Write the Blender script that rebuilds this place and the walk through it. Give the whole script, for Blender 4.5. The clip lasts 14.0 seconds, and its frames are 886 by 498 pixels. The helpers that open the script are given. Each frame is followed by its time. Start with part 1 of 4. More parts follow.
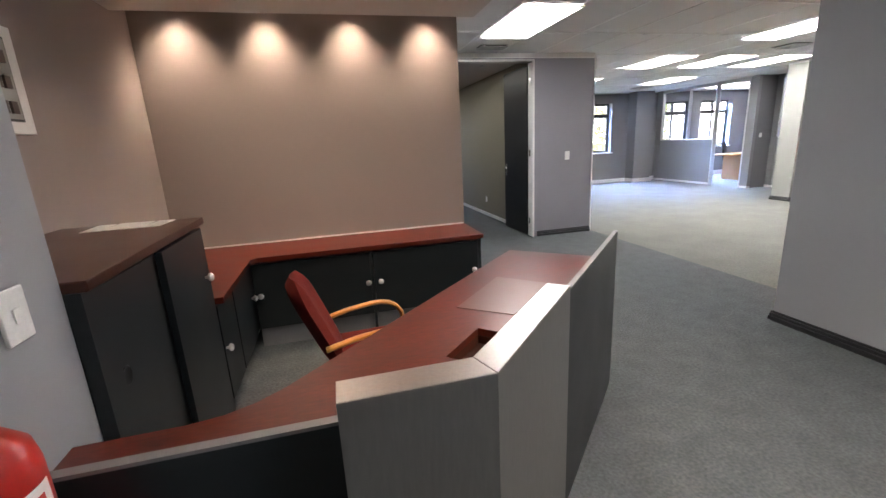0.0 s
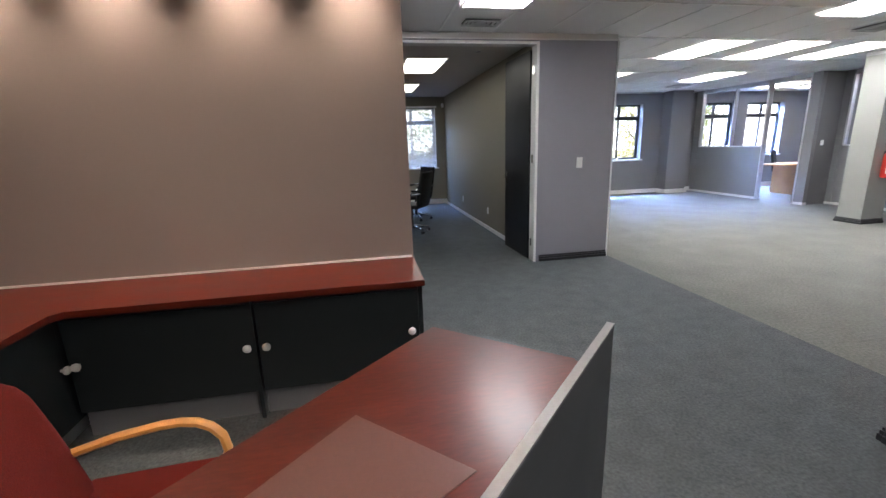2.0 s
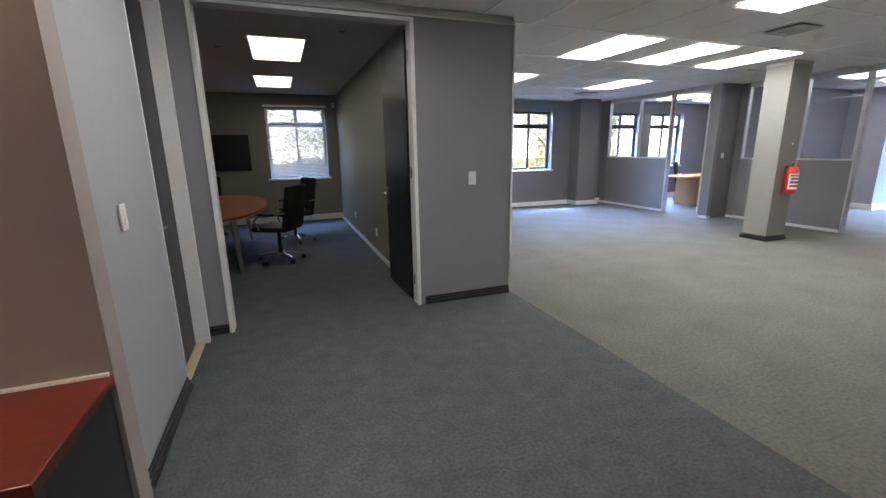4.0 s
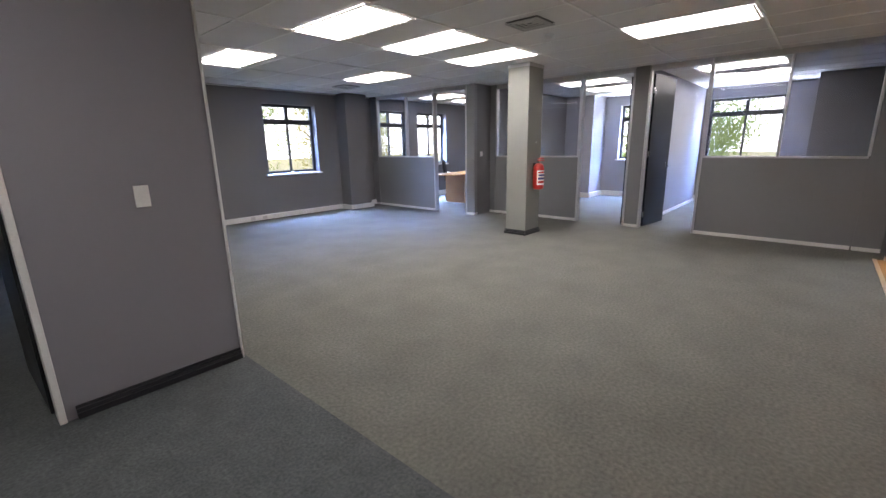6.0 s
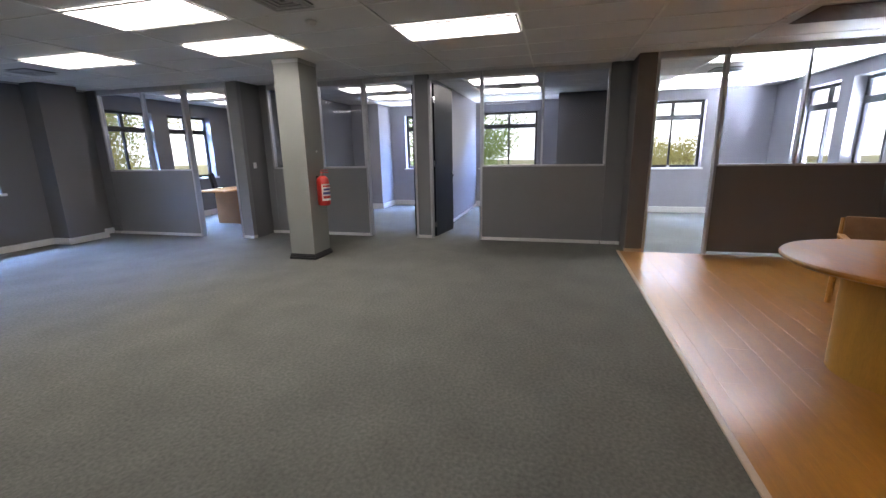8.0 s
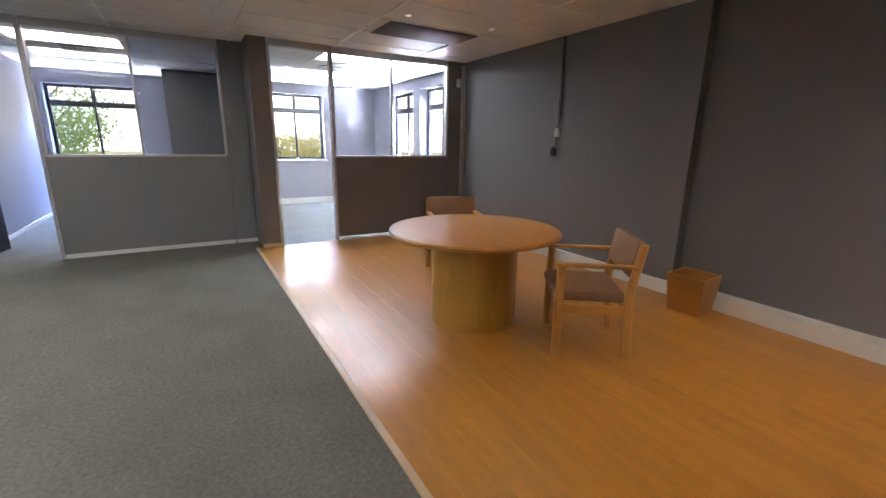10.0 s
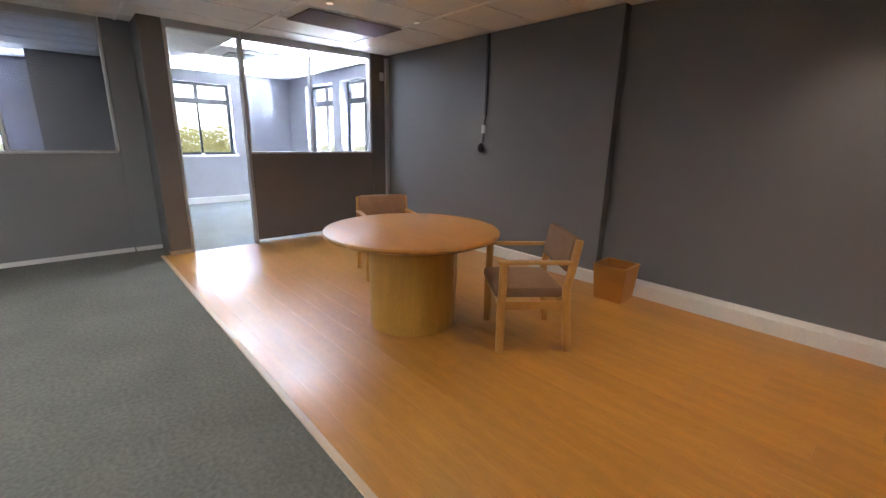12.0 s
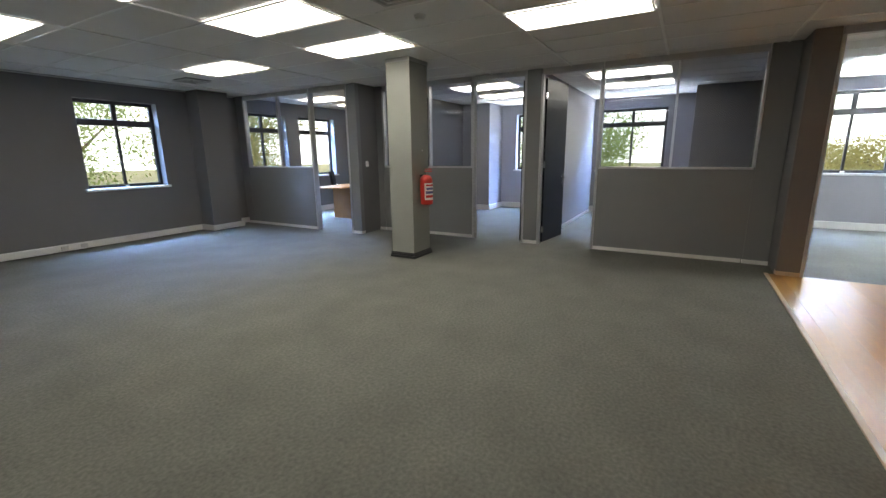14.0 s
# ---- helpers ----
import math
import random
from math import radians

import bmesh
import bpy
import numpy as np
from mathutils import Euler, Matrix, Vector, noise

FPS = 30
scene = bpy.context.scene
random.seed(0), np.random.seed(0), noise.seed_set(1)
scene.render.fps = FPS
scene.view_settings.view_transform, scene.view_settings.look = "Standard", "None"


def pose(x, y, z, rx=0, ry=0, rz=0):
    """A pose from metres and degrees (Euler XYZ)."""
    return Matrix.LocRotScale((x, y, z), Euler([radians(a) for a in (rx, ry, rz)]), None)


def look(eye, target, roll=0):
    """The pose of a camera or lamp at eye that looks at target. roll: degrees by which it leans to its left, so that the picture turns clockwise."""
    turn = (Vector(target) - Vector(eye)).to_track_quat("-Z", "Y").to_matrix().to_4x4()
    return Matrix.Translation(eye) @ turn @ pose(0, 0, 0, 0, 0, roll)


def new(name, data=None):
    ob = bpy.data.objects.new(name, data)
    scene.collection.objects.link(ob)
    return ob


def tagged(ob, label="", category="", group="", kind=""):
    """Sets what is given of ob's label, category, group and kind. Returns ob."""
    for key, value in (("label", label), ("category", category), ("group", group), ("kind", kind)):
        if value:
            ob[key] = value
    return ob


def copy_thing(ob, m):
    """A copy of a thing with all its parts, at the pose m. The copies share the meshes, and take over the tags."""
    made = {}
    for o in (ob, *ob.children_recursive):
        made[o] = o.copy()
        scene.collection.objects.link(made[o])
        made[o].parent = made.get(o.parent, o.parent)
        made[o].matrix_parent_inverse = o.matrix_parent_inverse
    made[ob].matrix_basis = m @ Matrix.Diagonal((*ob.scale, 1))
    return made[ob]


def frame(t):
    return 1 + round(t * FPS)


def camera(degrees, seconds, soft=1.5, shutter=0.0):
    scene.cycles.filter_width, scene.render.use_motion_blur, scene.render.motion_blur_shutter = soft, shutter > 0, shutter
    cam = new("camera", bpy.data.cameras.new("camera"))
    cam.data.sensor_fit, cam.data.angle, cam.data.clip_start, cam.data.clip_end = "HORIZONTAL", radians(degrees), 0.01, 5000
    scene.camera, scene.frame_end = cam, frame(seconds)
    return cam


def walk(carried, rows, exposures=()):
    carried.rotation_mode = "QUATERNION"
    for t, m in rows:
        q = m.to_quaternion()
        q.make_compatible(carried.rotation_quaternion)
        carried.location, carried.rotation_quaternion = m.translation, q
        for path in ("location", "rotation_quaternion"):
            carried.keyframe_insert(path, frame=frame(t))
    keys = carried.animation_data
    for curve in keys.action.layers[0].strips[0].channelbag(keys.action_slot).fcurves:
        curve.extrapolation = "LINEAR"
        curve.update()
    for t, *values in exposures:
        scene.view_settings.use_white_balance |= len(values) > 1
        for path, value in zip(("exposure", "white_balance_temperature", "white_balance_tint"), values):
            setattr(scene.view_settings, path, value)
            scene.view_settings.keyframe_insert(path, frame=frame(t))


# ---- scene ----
cam = camera(92.8, 14.0)
PATH = [
    (0, (0.737, 0.67, 1.496), (1.201, 2.553, 1.005), -3.0),
    (0.5, (0.924, 0.915, 1.498), (1.154, 2.843, 1.018), -3.9),
    (1, (1.153, 1.124, 1.486), (1.18, 3.069, 1.02), -3.5),
    (1.5, (1.368, 1.407, 1.461), (1.527, 3.342, 0.981), -1.8),
    (2, (1.596, 1.699, 1.46), (1.943, 3.611, 0.984), -1.9),
    (2.2, (1.664, 1.75, 1.484), (2.086, 3.645, 1.001), -1.0),
    (4.3, (2.642, 3.001, 1.477), (3.396, 4.797, 1.023), -1.6),
    (4.5, (2.734, 3.109, 1.483), (3.556, 4.876, 1.03), -2.1),
    (5, (3.001, 3.3, 1.468), (4.019, 4.959, 1.009), -3.4),
    (5.5, (3.268, 3.425, 1.472), (4.489, 4.938, 1.003), -1.9),
    (6, (3.514, 3.596, 1.462), (4.966, 4.886, 0.984), -1.1),
    (6.5, (3.739, 3.713, 1.456), (5.316, 4.846, 0.976), -0.8),
    (7, (3.987, 3.787, 1.45), (5.624, 4.833, 0.977), 0.0),
    (7.5, (4.189, 3.844, 1.454), (5.965, 4.64, 0.99), 0.9),
    (8, (4.358, 3.865, 1.458), (6.241, 4.365, 1.005), -1.1),
    (8.5, (4.505, 3.783, 1.417), (6.44, 4.019, 0.971), 0.2),
    (9, (4.612, 3.707, 1.398), (6.557, 3.58, 0.95), 0.3),
    (9.2, (4.629, 3.675, 1.393), (6.554, 3.372, 0.941), 0.2),
    (11.3, (4.848, 3.626, 1.443), (6.044, 2.108, 0.928), 2.8),
    (11.5, (4.85, 3.633, 1.443), (6.069, 2.133, 0.929), 2.4),
    (12, (4.878, 3.687, 1.438), (6.318, 2.395, 0.931), 1.2),
    (12.5, (4.862, 3.751, 1.453), (6.622, 2.94, 0.962), -0.1),
    (13, (4.814, 3.771, 1.46), (6.743, 3.541, 0.983), -0.1),
    (13.5, (4.759, 3.779, 1.455), (6.677, 4.11, 0.995), -0.5),
    (14, (4.668, 3.89, 1.428), (6.364, 4.855, 0.989), -0.7),
]
walk(cam, [(t, look(eye, target, roll)) for t, eye, target, roll in PATH],
     exposures=[(0, 2.32, 6450, 12), (2.0, 1.95, 6200, 12), (4.5, 1.4, 6600, 12), (6.0, 1.18, 6700, 15), (7.5, 0.82, 6800, 13), (8.0, 0.65, 6750, 12), (9.0, 0.8, 6800, 11),
                (11.5, 1.45, 6350, 10), (12.5, 1.15, 6250, 8), (13.0, 1.0, 6150, 8), (14, 0.62, 7150, 4)])

# ---- world, sun, exposure ----
world = bpy.data.worlds.new("world")
scene.world = world
world.use_nodes = True
wn = world.node_tree
sky = wn.nodes.new("ShaderNodeTexSky")
sky.sky_type, sky.sun_disc = "NISHITA", False
sky.sun_elevation, sky.sun_rotation = radians(48), radians(250)
wn.links.new(sky.outputs[0], wn.nodes["Background"].inputs[0])
wn.nodes["Background"].inputs[1].default_value = 0.15
sun = new("sun", bpy.data.lights.new("sun", "SUN"))
sun.data.energy, sun.data.angle, sun.data.color = 5.0, radians(0.5), (1, 0.95, 0.87)
sun.matrix_world = look((0, 0, 40), (0 + 40 * math.cos(radians(48)) * 0.7, 25, 0))


def area_lamp(name, at, target, w, h, power, colour):
    ob = new(name, bpy.data.lights.new(name, "AREA"))
    ob.data.shape, ob.data.size, ob.data.size_y = "RECTANGLE", w, h
    ob.data.energy, ob.data.color = power, colour
    ob.matrix_world = look(at, target)
    return ob


DAY = (0.28, 0.46, 1.0)
# added area lamps above each window head stand in for steep sky light
for name, at, target, power in (
    ("daylight_a", (8.43, 12.95, 2.95), (8.43, 10.4, 0.3), 1100), ("daylight_b", (11.34, 12.95, 2.95), (11.34, 10.4, 0.3), 2000),
    ("daylight_c", (12.9, 12.95, 2.95), (12.9, 10.4, 0.3), 2000), ("daylight_d", (2.87, 13.15, 2.95), (2.87, 10.6, 0.3), 220),
    ("daylight_e", (16.3, 7.18, 3.0), (13.7, 7.18, 0.3), 1200), ("daylight_f", (16.3, 5.06, 3.0), (13.7, 5.06, 0.3), 1200),
    ("daylight_g", (15.6, 1.41, 3.0), (13.0, 1.41, 0.3), 3900), ("daylight_h", (13.4, -1.17, 3.0), (13.4, 1.4, 0.3), 4600), ("daylight_i", (11.9, -1.17, 3.0), (11.9, 1.4, 0.3), 4600)):
    area_lamp(name, at, target, 1.5, 0.9, power, DAY)
# added low area lamps outside the windows, aimed up to brighten office ceilings
for name, at, target, power in (
    ("bounce_a", (15.75, 1.41, 0.3), (13.2, 1.41, 2.6), 1300), ("bounce_b", (13.4, -1.27, 0.3), (13.4, 1.2, 2.6), 1500), ("bounce_c", (11.9, -1.27, 0.3), (11.9, 1.2, 2.6), 1500),
    ("bounce_d", (16.45, 7.18, 0.3), (13.9, 7.18, 2.6), 240), ("bounce_e", (16.45, 5.06, 0.3), (13.9, 5.06, 2.6), 260)):
    area_lamp(name, at, target, 1.4, 0.6, power, (0.72, 0.80, 1.0))


# ---- materials ----
def mat(name, colour, rough=0.6, metal=0.0, vary=0.12, scale=6.0, fine=120.0, bump=0.0, fine_vary=0.05, coat=0.0, piece=0.0, stretch=None):
    """A painted or grained surface with variation at a broad and a fine scale."""
    m = bpy.data.materials.new(name)
    m.use_nodes = True
    n, l = m.node_tree.nodes, m.node_tree.links
    b = n["Principled BSDF"]
    b.inputs["Roughness"].default_value, b.inputs["Metallic"].default_value = rough, metal
    b.inputs["Coat Weight"].default_value = coat
    b.inputs["Coat Roughness"].default_value = 0.17
    co = n.new("ShaderNodeTexCoord")
    src = co.outputs["Object"]
    if stretch:
        mp = n.new("ShaderNodeMapping")
        mp.inputs["Scale"].default_value = stretch
        l.new(src, mp.inputs[0])
        src = mp.outputs[0]
    broad, small = n.new("ShaderNodeTexNoise"), n.new("ShaderNodeTexNoise")
    broad.inputs["Scale"].default_value, small.inputs["Scale"].default_value = scale, fine
    broad.inputs["Detail"].default_value, small.inputs["Detail"].default_value = 5, 3
    l.new(src, broad.inputs["Vector"]), l.new(src, small.inputs["Vector"])
    value = None
    for tex, amount in ((broad, vary), (small, fine_vary)):
        r = n.new("ShaderNodeMapRange")
        r.inputs[1].default_value, r.inputs[2].default_value = 0.25, 0.75
        r.inputs[3].default_value, r.inputs[4].default_value = 1 - amount, 1 + amount
        l.new(tex.outputs[0], r.inputs[0])
        if value is None:
            value = r.outputs[0]
        else:
            mul = n.new("ShaderNodeMath")
            mul.operation = "MULTIPLY"
            l.new(value, mul.inputs[0]), l.new(r.outputs[0], mul.inputs[1])
            value = mul.outputs[0]
    if piece:
        info, r = n.new("ShaderNodeObjectInfo"), n.new("ShaderNodeMapRange")
        r.inputs[3].default_value, r.inputs[4].default_value = 1 - piece, 1 + piece
        mul = n.new("ShaderNodeMath")
        mul.operation = "MULTIPLY"
        l.new(info.outputs["Random"], r.inputs[0])
        l.new(value, mul.inputs[0]), l.new(r.outputs[0], mul.inputs[1])
        value = mul.outputs[0]
    mix = n.new("ShaderNodeVectorMath")
    mix.operation = "SCALE"
    mix.inputs[0].default_value = colour
    l.new(value, mix.inputs["Scale"])
    l.new(mix.outputs[0], b.inputs["Base Color"])
    rr = n.new("ShaderNodeMapRange")
    rr.inputs[3].default_value, rr.inputs[4].default_value = max(rough - 0.07, 0.02), min(rough + 0.07, 1)
    l.new(broad.outputs[0], rr.inputs[0]), l.new(rr.outputs[0], b.inputs["Roughness"])
    if bump:
        bp = n.new("ShaderNodeBump")
        bp.inputs["Strength"].default_value, bp.inputs["Distance"].default_value = bump, 0.004
        l.new(small.outputs[0], bp.inputs["Height"]), l.new(bp.outputs[0], b.inputs["Normal"])
    return m


def leaf_mat(name, colour):
    """Leaves that let part of the light through."""
    m = mat(name, colour, 0.6, vary=0.3, scale=1.4, fine=20, fine_vary=0.2)
    n, l = m.node_tree.nodes, m.node_tree.links
    t, a = n.new("ShaderNodeBsdfTranslucent"), n.new("ShaderNodeMixShader")
    t.inputs[0].default_value = (colour[0] * 1.6, colour[1] * 1.6, colour[2] * 1.2, 1)
    a.inputs[0].default_value = 0.55
    l.new(n["Principled BSDF"].outputs[0], a.inputs[1]), l.new(t.outputs[0], a.inputs[2])
    l.new(a.outputs[0], n["Material Output"].inputs[0])
    return m


def glow(name, colour, strength):
    m = bpy.data.materials.new(name)
    m.use_nodes = True
    b = m.node_tree.nodes["Principled BSDF"]
    b.inputs["Base Color"].default_value = (0.8, 0.8, 0.8, 1)
    b.inputs["Emission Color"].default_value, b.inputs["Emission Strength"].default_value = (*colour, 1), strength
    return m


def glass_mat(name, tint, rough=0.0):
    m = bpy.data.materials.new(name)
    m.use_nodes = True
    n, l = m.node_tree.nodes, m.node_tree.links
    n.remove(n["Principled BSDF"])
    t, g, f, mx = (n.new(k) for k in ("ShaderNodeBsdfTransparent", "ShaderNodeBsdfGlossy", "ShaderNodeMath", "ShaderNodeMixShader"))
    lw, ad = n.new("ShaderNodeLayerWeight"), n.new("ShaderNodeMath")
    lw.inputs[0].default_value = 0.5
    t.inputs[0].default_value = (*tint, 1)
    g.inputs["Roughness"].default_value = rough
    f.operation, f.inputs[1].default_value = "POWER", 4.0
    ad.operation, ad.inputs[1].default_value, ad.inputs[2].default_value = "MULTIPLY_ADD", 0.45, 0.022
    l.new(lw.outputs["Facing"], f.inputs[0]), l.new(f.outputs[0], ad.inputs[0])
    l.new(ad.outputs[0], mx.inputs[0]), l.new(t.outputs[0], mx.inputs[1]), l.new(g.outputs[0], mx.inputs[2])
    l.new(mx.outputs[0], n["Material Output"].inputs[0])
    return m


M_WALL = mat("grey_paint", (0.150, 0.150, 0.152), 0.62, vary=0.05, scale=1.2, fine=260, bump=0.12, fine_vary=0.03)
M_LOBBY = mat("pale_grey_paint", (0.30, 0.315, 0.325), 0.6, vary=0.04, scale=1.2, fine=260, bump=0.1, fine_vary=0.03)
M_PIER = mat("blue_grey_paint", (0.235, 0.232, 0.255), 0.6, vary=0.04, scale=1.2, fine=260, bump=0.1, fine_vary=0.03)
M_TAUPE = mat("taupe_paint", (0.285, 0.238, 0.212), 0.7, vary=0.04, scale=1.3, fine=260, bump=0.12, fine_vary=0.03)
M_CONF = mat("olive_grey_paint", (0.23, 0.215, 0.165), 0.6, vary=0.05, scale=1.2, fine=260, bump=0.1)
M_OFFICE = mat("lilac_grey_paint", (0.30, 0.30, 0.33), 0.55, vary=0.04, scale=1.2, fine=260, bump=0.1)
M_COLUMN = mat("light_grey_paint", (0.26, 0.265, 0.24), 0.6, vary=0.05, scale=2, fine=200, bump=0.1)
M_PANEL = mat("partition_board", (0.20, 0.205, 0.21), 0.5, vary=0.04, scale=1.5, fine=300, bump=0.06)
M_BROWN = mat("brown_board", (0.16, 0.145, 0.14), 0.55, vary=0.04, scale=1.5, fine=300, bump=0.06)
M_WHITE = mat("white_paint", (0.72, 0.72, 0.70), 0.45, vary=0.04, scale=4, fine=90)
M_TILE = mat("ceiling_tile", (0.80, 0.79, 0.79), 0.85, vary=0.05, scale=1.1, fine=180, bump=0.2, fine_vary=0.06)
M_PLASTER = mat("ceiling_plaster", (0.60, 0.58, 0.55), 0.8, vary=0.04, scale=1.1, fine=180, bump=0.08)
M_TBAR = mat("ceiling_grid_steel", (0.88, 0.88, 0.87), 0.3, vary=0.05)
M_CARPET_D = mat("dark_carpet", (0.072, 0.083, 0.085), 0.97, vary=0.2, scale=7, fine=60, bump=1.0, fine_vary=0.35)
M_CARPET_L = mat("light_carpet", (0.138, 0.141, 0.121), 0.97, vary=0.16, scale=2.2, fine=45, bump=0.8, fine_vary=0.26)
M_CARPET_B = mat("blue_carpet", (0.16, 0.17, 0.19), 0.97, vary=0.15, scale=3.5, fine=150, bump=0.9, fine_vary=0.3)
M_SKIRT_D = mat("charcoal_skirting", (0.022, 0.023, 0.026), 0.4, vary=0.1)
M_ALU = mat("satin_aluminium", (0.55, 0.55, 0.56), 0.38, 0.55, vary=0.05, scale=20)
M_STEEL = mat("brushed_steel", (0.46, 0.445, 0.43), 0.36, 1.0, vary=0.06, scale=3, fine=300, fine_vary=0.05, stretch=(0.4, 0.4, 0.05))
M_EDGE = mat("grey_edging", (0.20, 0.20, 0.20), 0.45, vary=0.05)
M_KNOB = mat("satin_nickel", (0.72, 0.71, 0.69), 0.38, 0.5, vary=0.03)
M_CHROME = mat("chrome", (0.8, 0.8, 0.8), 0.12, 1.0, vary=0.03)
M_FRAME = mat("dark_window_frame", (0.018, 0.019, 0.022), 0.4, vary=0.1)
M_DOOR = mat("dark_door", (0.013, 0.014, 0.016), 0.36, vary=0.12, scale=3, fine=90)
M_BLACK = mat("black_laminate", (0.013, 0.017, 0.019), 0.36, vary=0.07, scale=3, fine=120)
M_DARKPANEL = mat("dark_grey_panel", (0.022, 0.025, 0.027), 0.37, vary=0.08, scale=3, fine=120)
M_MAHOG = mat("mahogany", (0.088, 0.0120, 0.0048), 0.37, vary=0.3, scale=1.6, fine=22, fine_vary=0.22, coat=0.2, stretch=(1.2, 5, 6))
M_MAHOG_D = mat("dark_mahogany", (0.05, 0.016, 0.009), 0.35, vary=0.25, scale=3, fine=40, fine_vary=0.16, coat=0.25)
M_INSET = mat("smoked_desk_mat", (0.11, 0.052, 0.042), 0.37, vary=0.06, scale=3, coat=0.2)
M_RED = mat("red_upholstery", (0.13, 0.015, 0.011), 0.9, vary=0.14, scale=8, fine=300, bump=0.5, fine_vary=0.2)
M_ARM = mat("honey_beech", (0.62, 0.29, 0.075), 0.4, vary=0.15, scale=6, fine=50)
M_OAK = mat("oak_veneer", (0.42, 0.19, 0.038), 0.36, vary=0.16, scale=2.5, fine=30, fine_vary=0.1, coat=0.1, stretch=(1, 6, 6))
M_OAKV = mat("oak_drum_veneer", (0.41, 0.225, 0.038), 0.38, vary=0.14, scale=3, fine=30, fine_vary=0.1, coat=0.15, stretch=(6, 6, 0.8))
M_PINE = mat("oak_chair_wood", (0.46, 0.235, 0.062), 0.4, vary=0.14, scale=6, fine=40)
M_FABRIC = mat("brown_weave", (0.25, 0.15, 0.09), 0.95, vary=0.12, scale=10, fine=320, bump=0.7, fine_vary=0.3)
M_PLANK = mat("laminate_plank", (0.43, 0.20, 0.034), 0.36, vary=0.14, scale=2.2, fine=14, fine_vary=0.08, coat=0.32, piece=0.06, stretch=(0.9, 7, 1))
M_JOINT = mat("plank_joint", (0.30, 0.14, 0.05), 0.5)
M_TRIM = mat("beech_trim", (0.55, 0.42, 0.29), 0.35, vary=0.1)
M_CHERRY = mat("cherry_veneer", (0.30, 0.085, 0.03), 0.37, vary=0.2, scale=2.5, fine=30, coat=0.3)
M_BROWNWOOD = mat("brown_wood", (0.30, 0.14, 0.045), 0.4, vary=0.15, scale=3, fine=40)
M_LEATHER = mat("black_leather", (0.009, 0.009, 0.01), 0.6, vary=0.1, scale=9, fine=160, bump=0.3)
M_PLASTIC = mat("black_plastic", (0.02, 0.02, 0.022), 0.45)
M_TV = mat("television_black", (0.006, 0.006, 0.007), 0.35)
M_EXT = mat("extinguisher_red", (0.44, 0.018, 0.012), 0.37, vary=0.06, coat=0.3)
M_LABEL = mat("paper_white", (0.72, 0.72, 0.70), 0.6, vary=0.05)
M_INK = mat("ink_blue", (0.05, 0.06, 0.20), 0.6)
M_CAB = mat("maple_cabinet", (0.48, 0.29, 0.12), 0.42, vary=0.13, scale=3, fine=40, stretch=(4, 4, 0.7))
M_TOP = mat("dark_stone_top", (0.05, 0.035, 0.03), 0.37, vary=0.3, scale=40, fine=200)
M_GREY = mat("grey_appliance", (0.20, 0.20, 0.20), 0.35, 0.3)
M_VENT = mat("vent_enamel", (0.5, 0.5, 0.5), 0.5)
# dark grey that paints the shade between vent slats
M_VENT_SHADE = mat("vent_shade", (0.13, 0.13, 0.13), 0.8)
M_BLIND = mat("venetian_slat", (0.62, 0.64, 0.68), 0.4)
M_PURPLE = mat("brown_grille", (0.16, 0.12, 0.115), 0.5)
M_BARK = mat("bark", (0.09, 0.065, 0.045), 0.9, vary=0.3, scale=12, bump=0.6)
M_LEAF = leaf_mat("leaf", (0.17, 0.215, 0.075))
M_LEAF2 = leaf_mat("yellow_leaf", (0.23, 0.21, 0.09))
M_GROUND = mat("dry_lawn", (0.16, 0.15, 0.08), 0.95, vary=0.3, scale=0.6, fine=20)
M_LIGHT = glow("panel_light", (1.0, 0.955, 0.94), 6.1)
M_LIGHTC = glow("panel_light_warm", (1.0, 0.95, 0.82), 1.6)
M_LIGHTD = glow("panel_light_bright", (0.84, 0.90, 1.0), 18.0)
M_LAMP = glow("downlight_lamp", (1.0, 0.85, 0.68), 0.8)
M_GLASS = glass_mat("window_glass", (0.96, 0.98, 0.98))
M_PGLASS = glass_mat("partition_glass", (0.86, 0.87, 0.90))


for m, level in ((M_DOOR, 0.25), (M_BLACK, 0.45), (M_LEATHER, 0.25), (M_MAHOG, 0.4), (M_MAHOG_D, 0.35), (M_PLASTIC, 0.3), (M_RED, 0.2)):
    m.node_tree.nodes["Principled BSDF"].inputs["Specular IOR Level"].default_value = level


# ---- building blocks ----
def bx(bm, x0, x1, y0, y1, z0, z1, bevel=0.0, m=None):
    if x1 < x0: x0, x1 = x1, x0
    if y1 < y0: y0, y1 = y1, y0
    v = [bm.verts.new(p) for p in ((x0, y0, z0), (x1, y0, z0), (x1, y1, z0), (x0, y1, z0), (x0, y0, z1), (x1, y0, z1), (x1, y1, z1), (x0, y1, z1))]
    f = [bm.faces.new([v[i] for i in q]) for q in ((3, 2, 1, 0), (4, 5, 6, 7), (0, 1, 5, 4), (1, 2, 6, 5), (2, 3, 7, 6), (3, 0, 4, 7))]
    if bevel:
        edges = list({e for q in f for e in q.edges})
        r = bmesh.ops.bevel(bm, geom=edges, offset=bevel, segments=2, affect="EDGES", profile=0.5)
        v = list({w for q in r["faces"] for w in q.verts} | {w for w in v if w.is_valid})
    if m is not None:
        bmesh.ops.transform(bm, matrix=m, verts=v)
    return bm


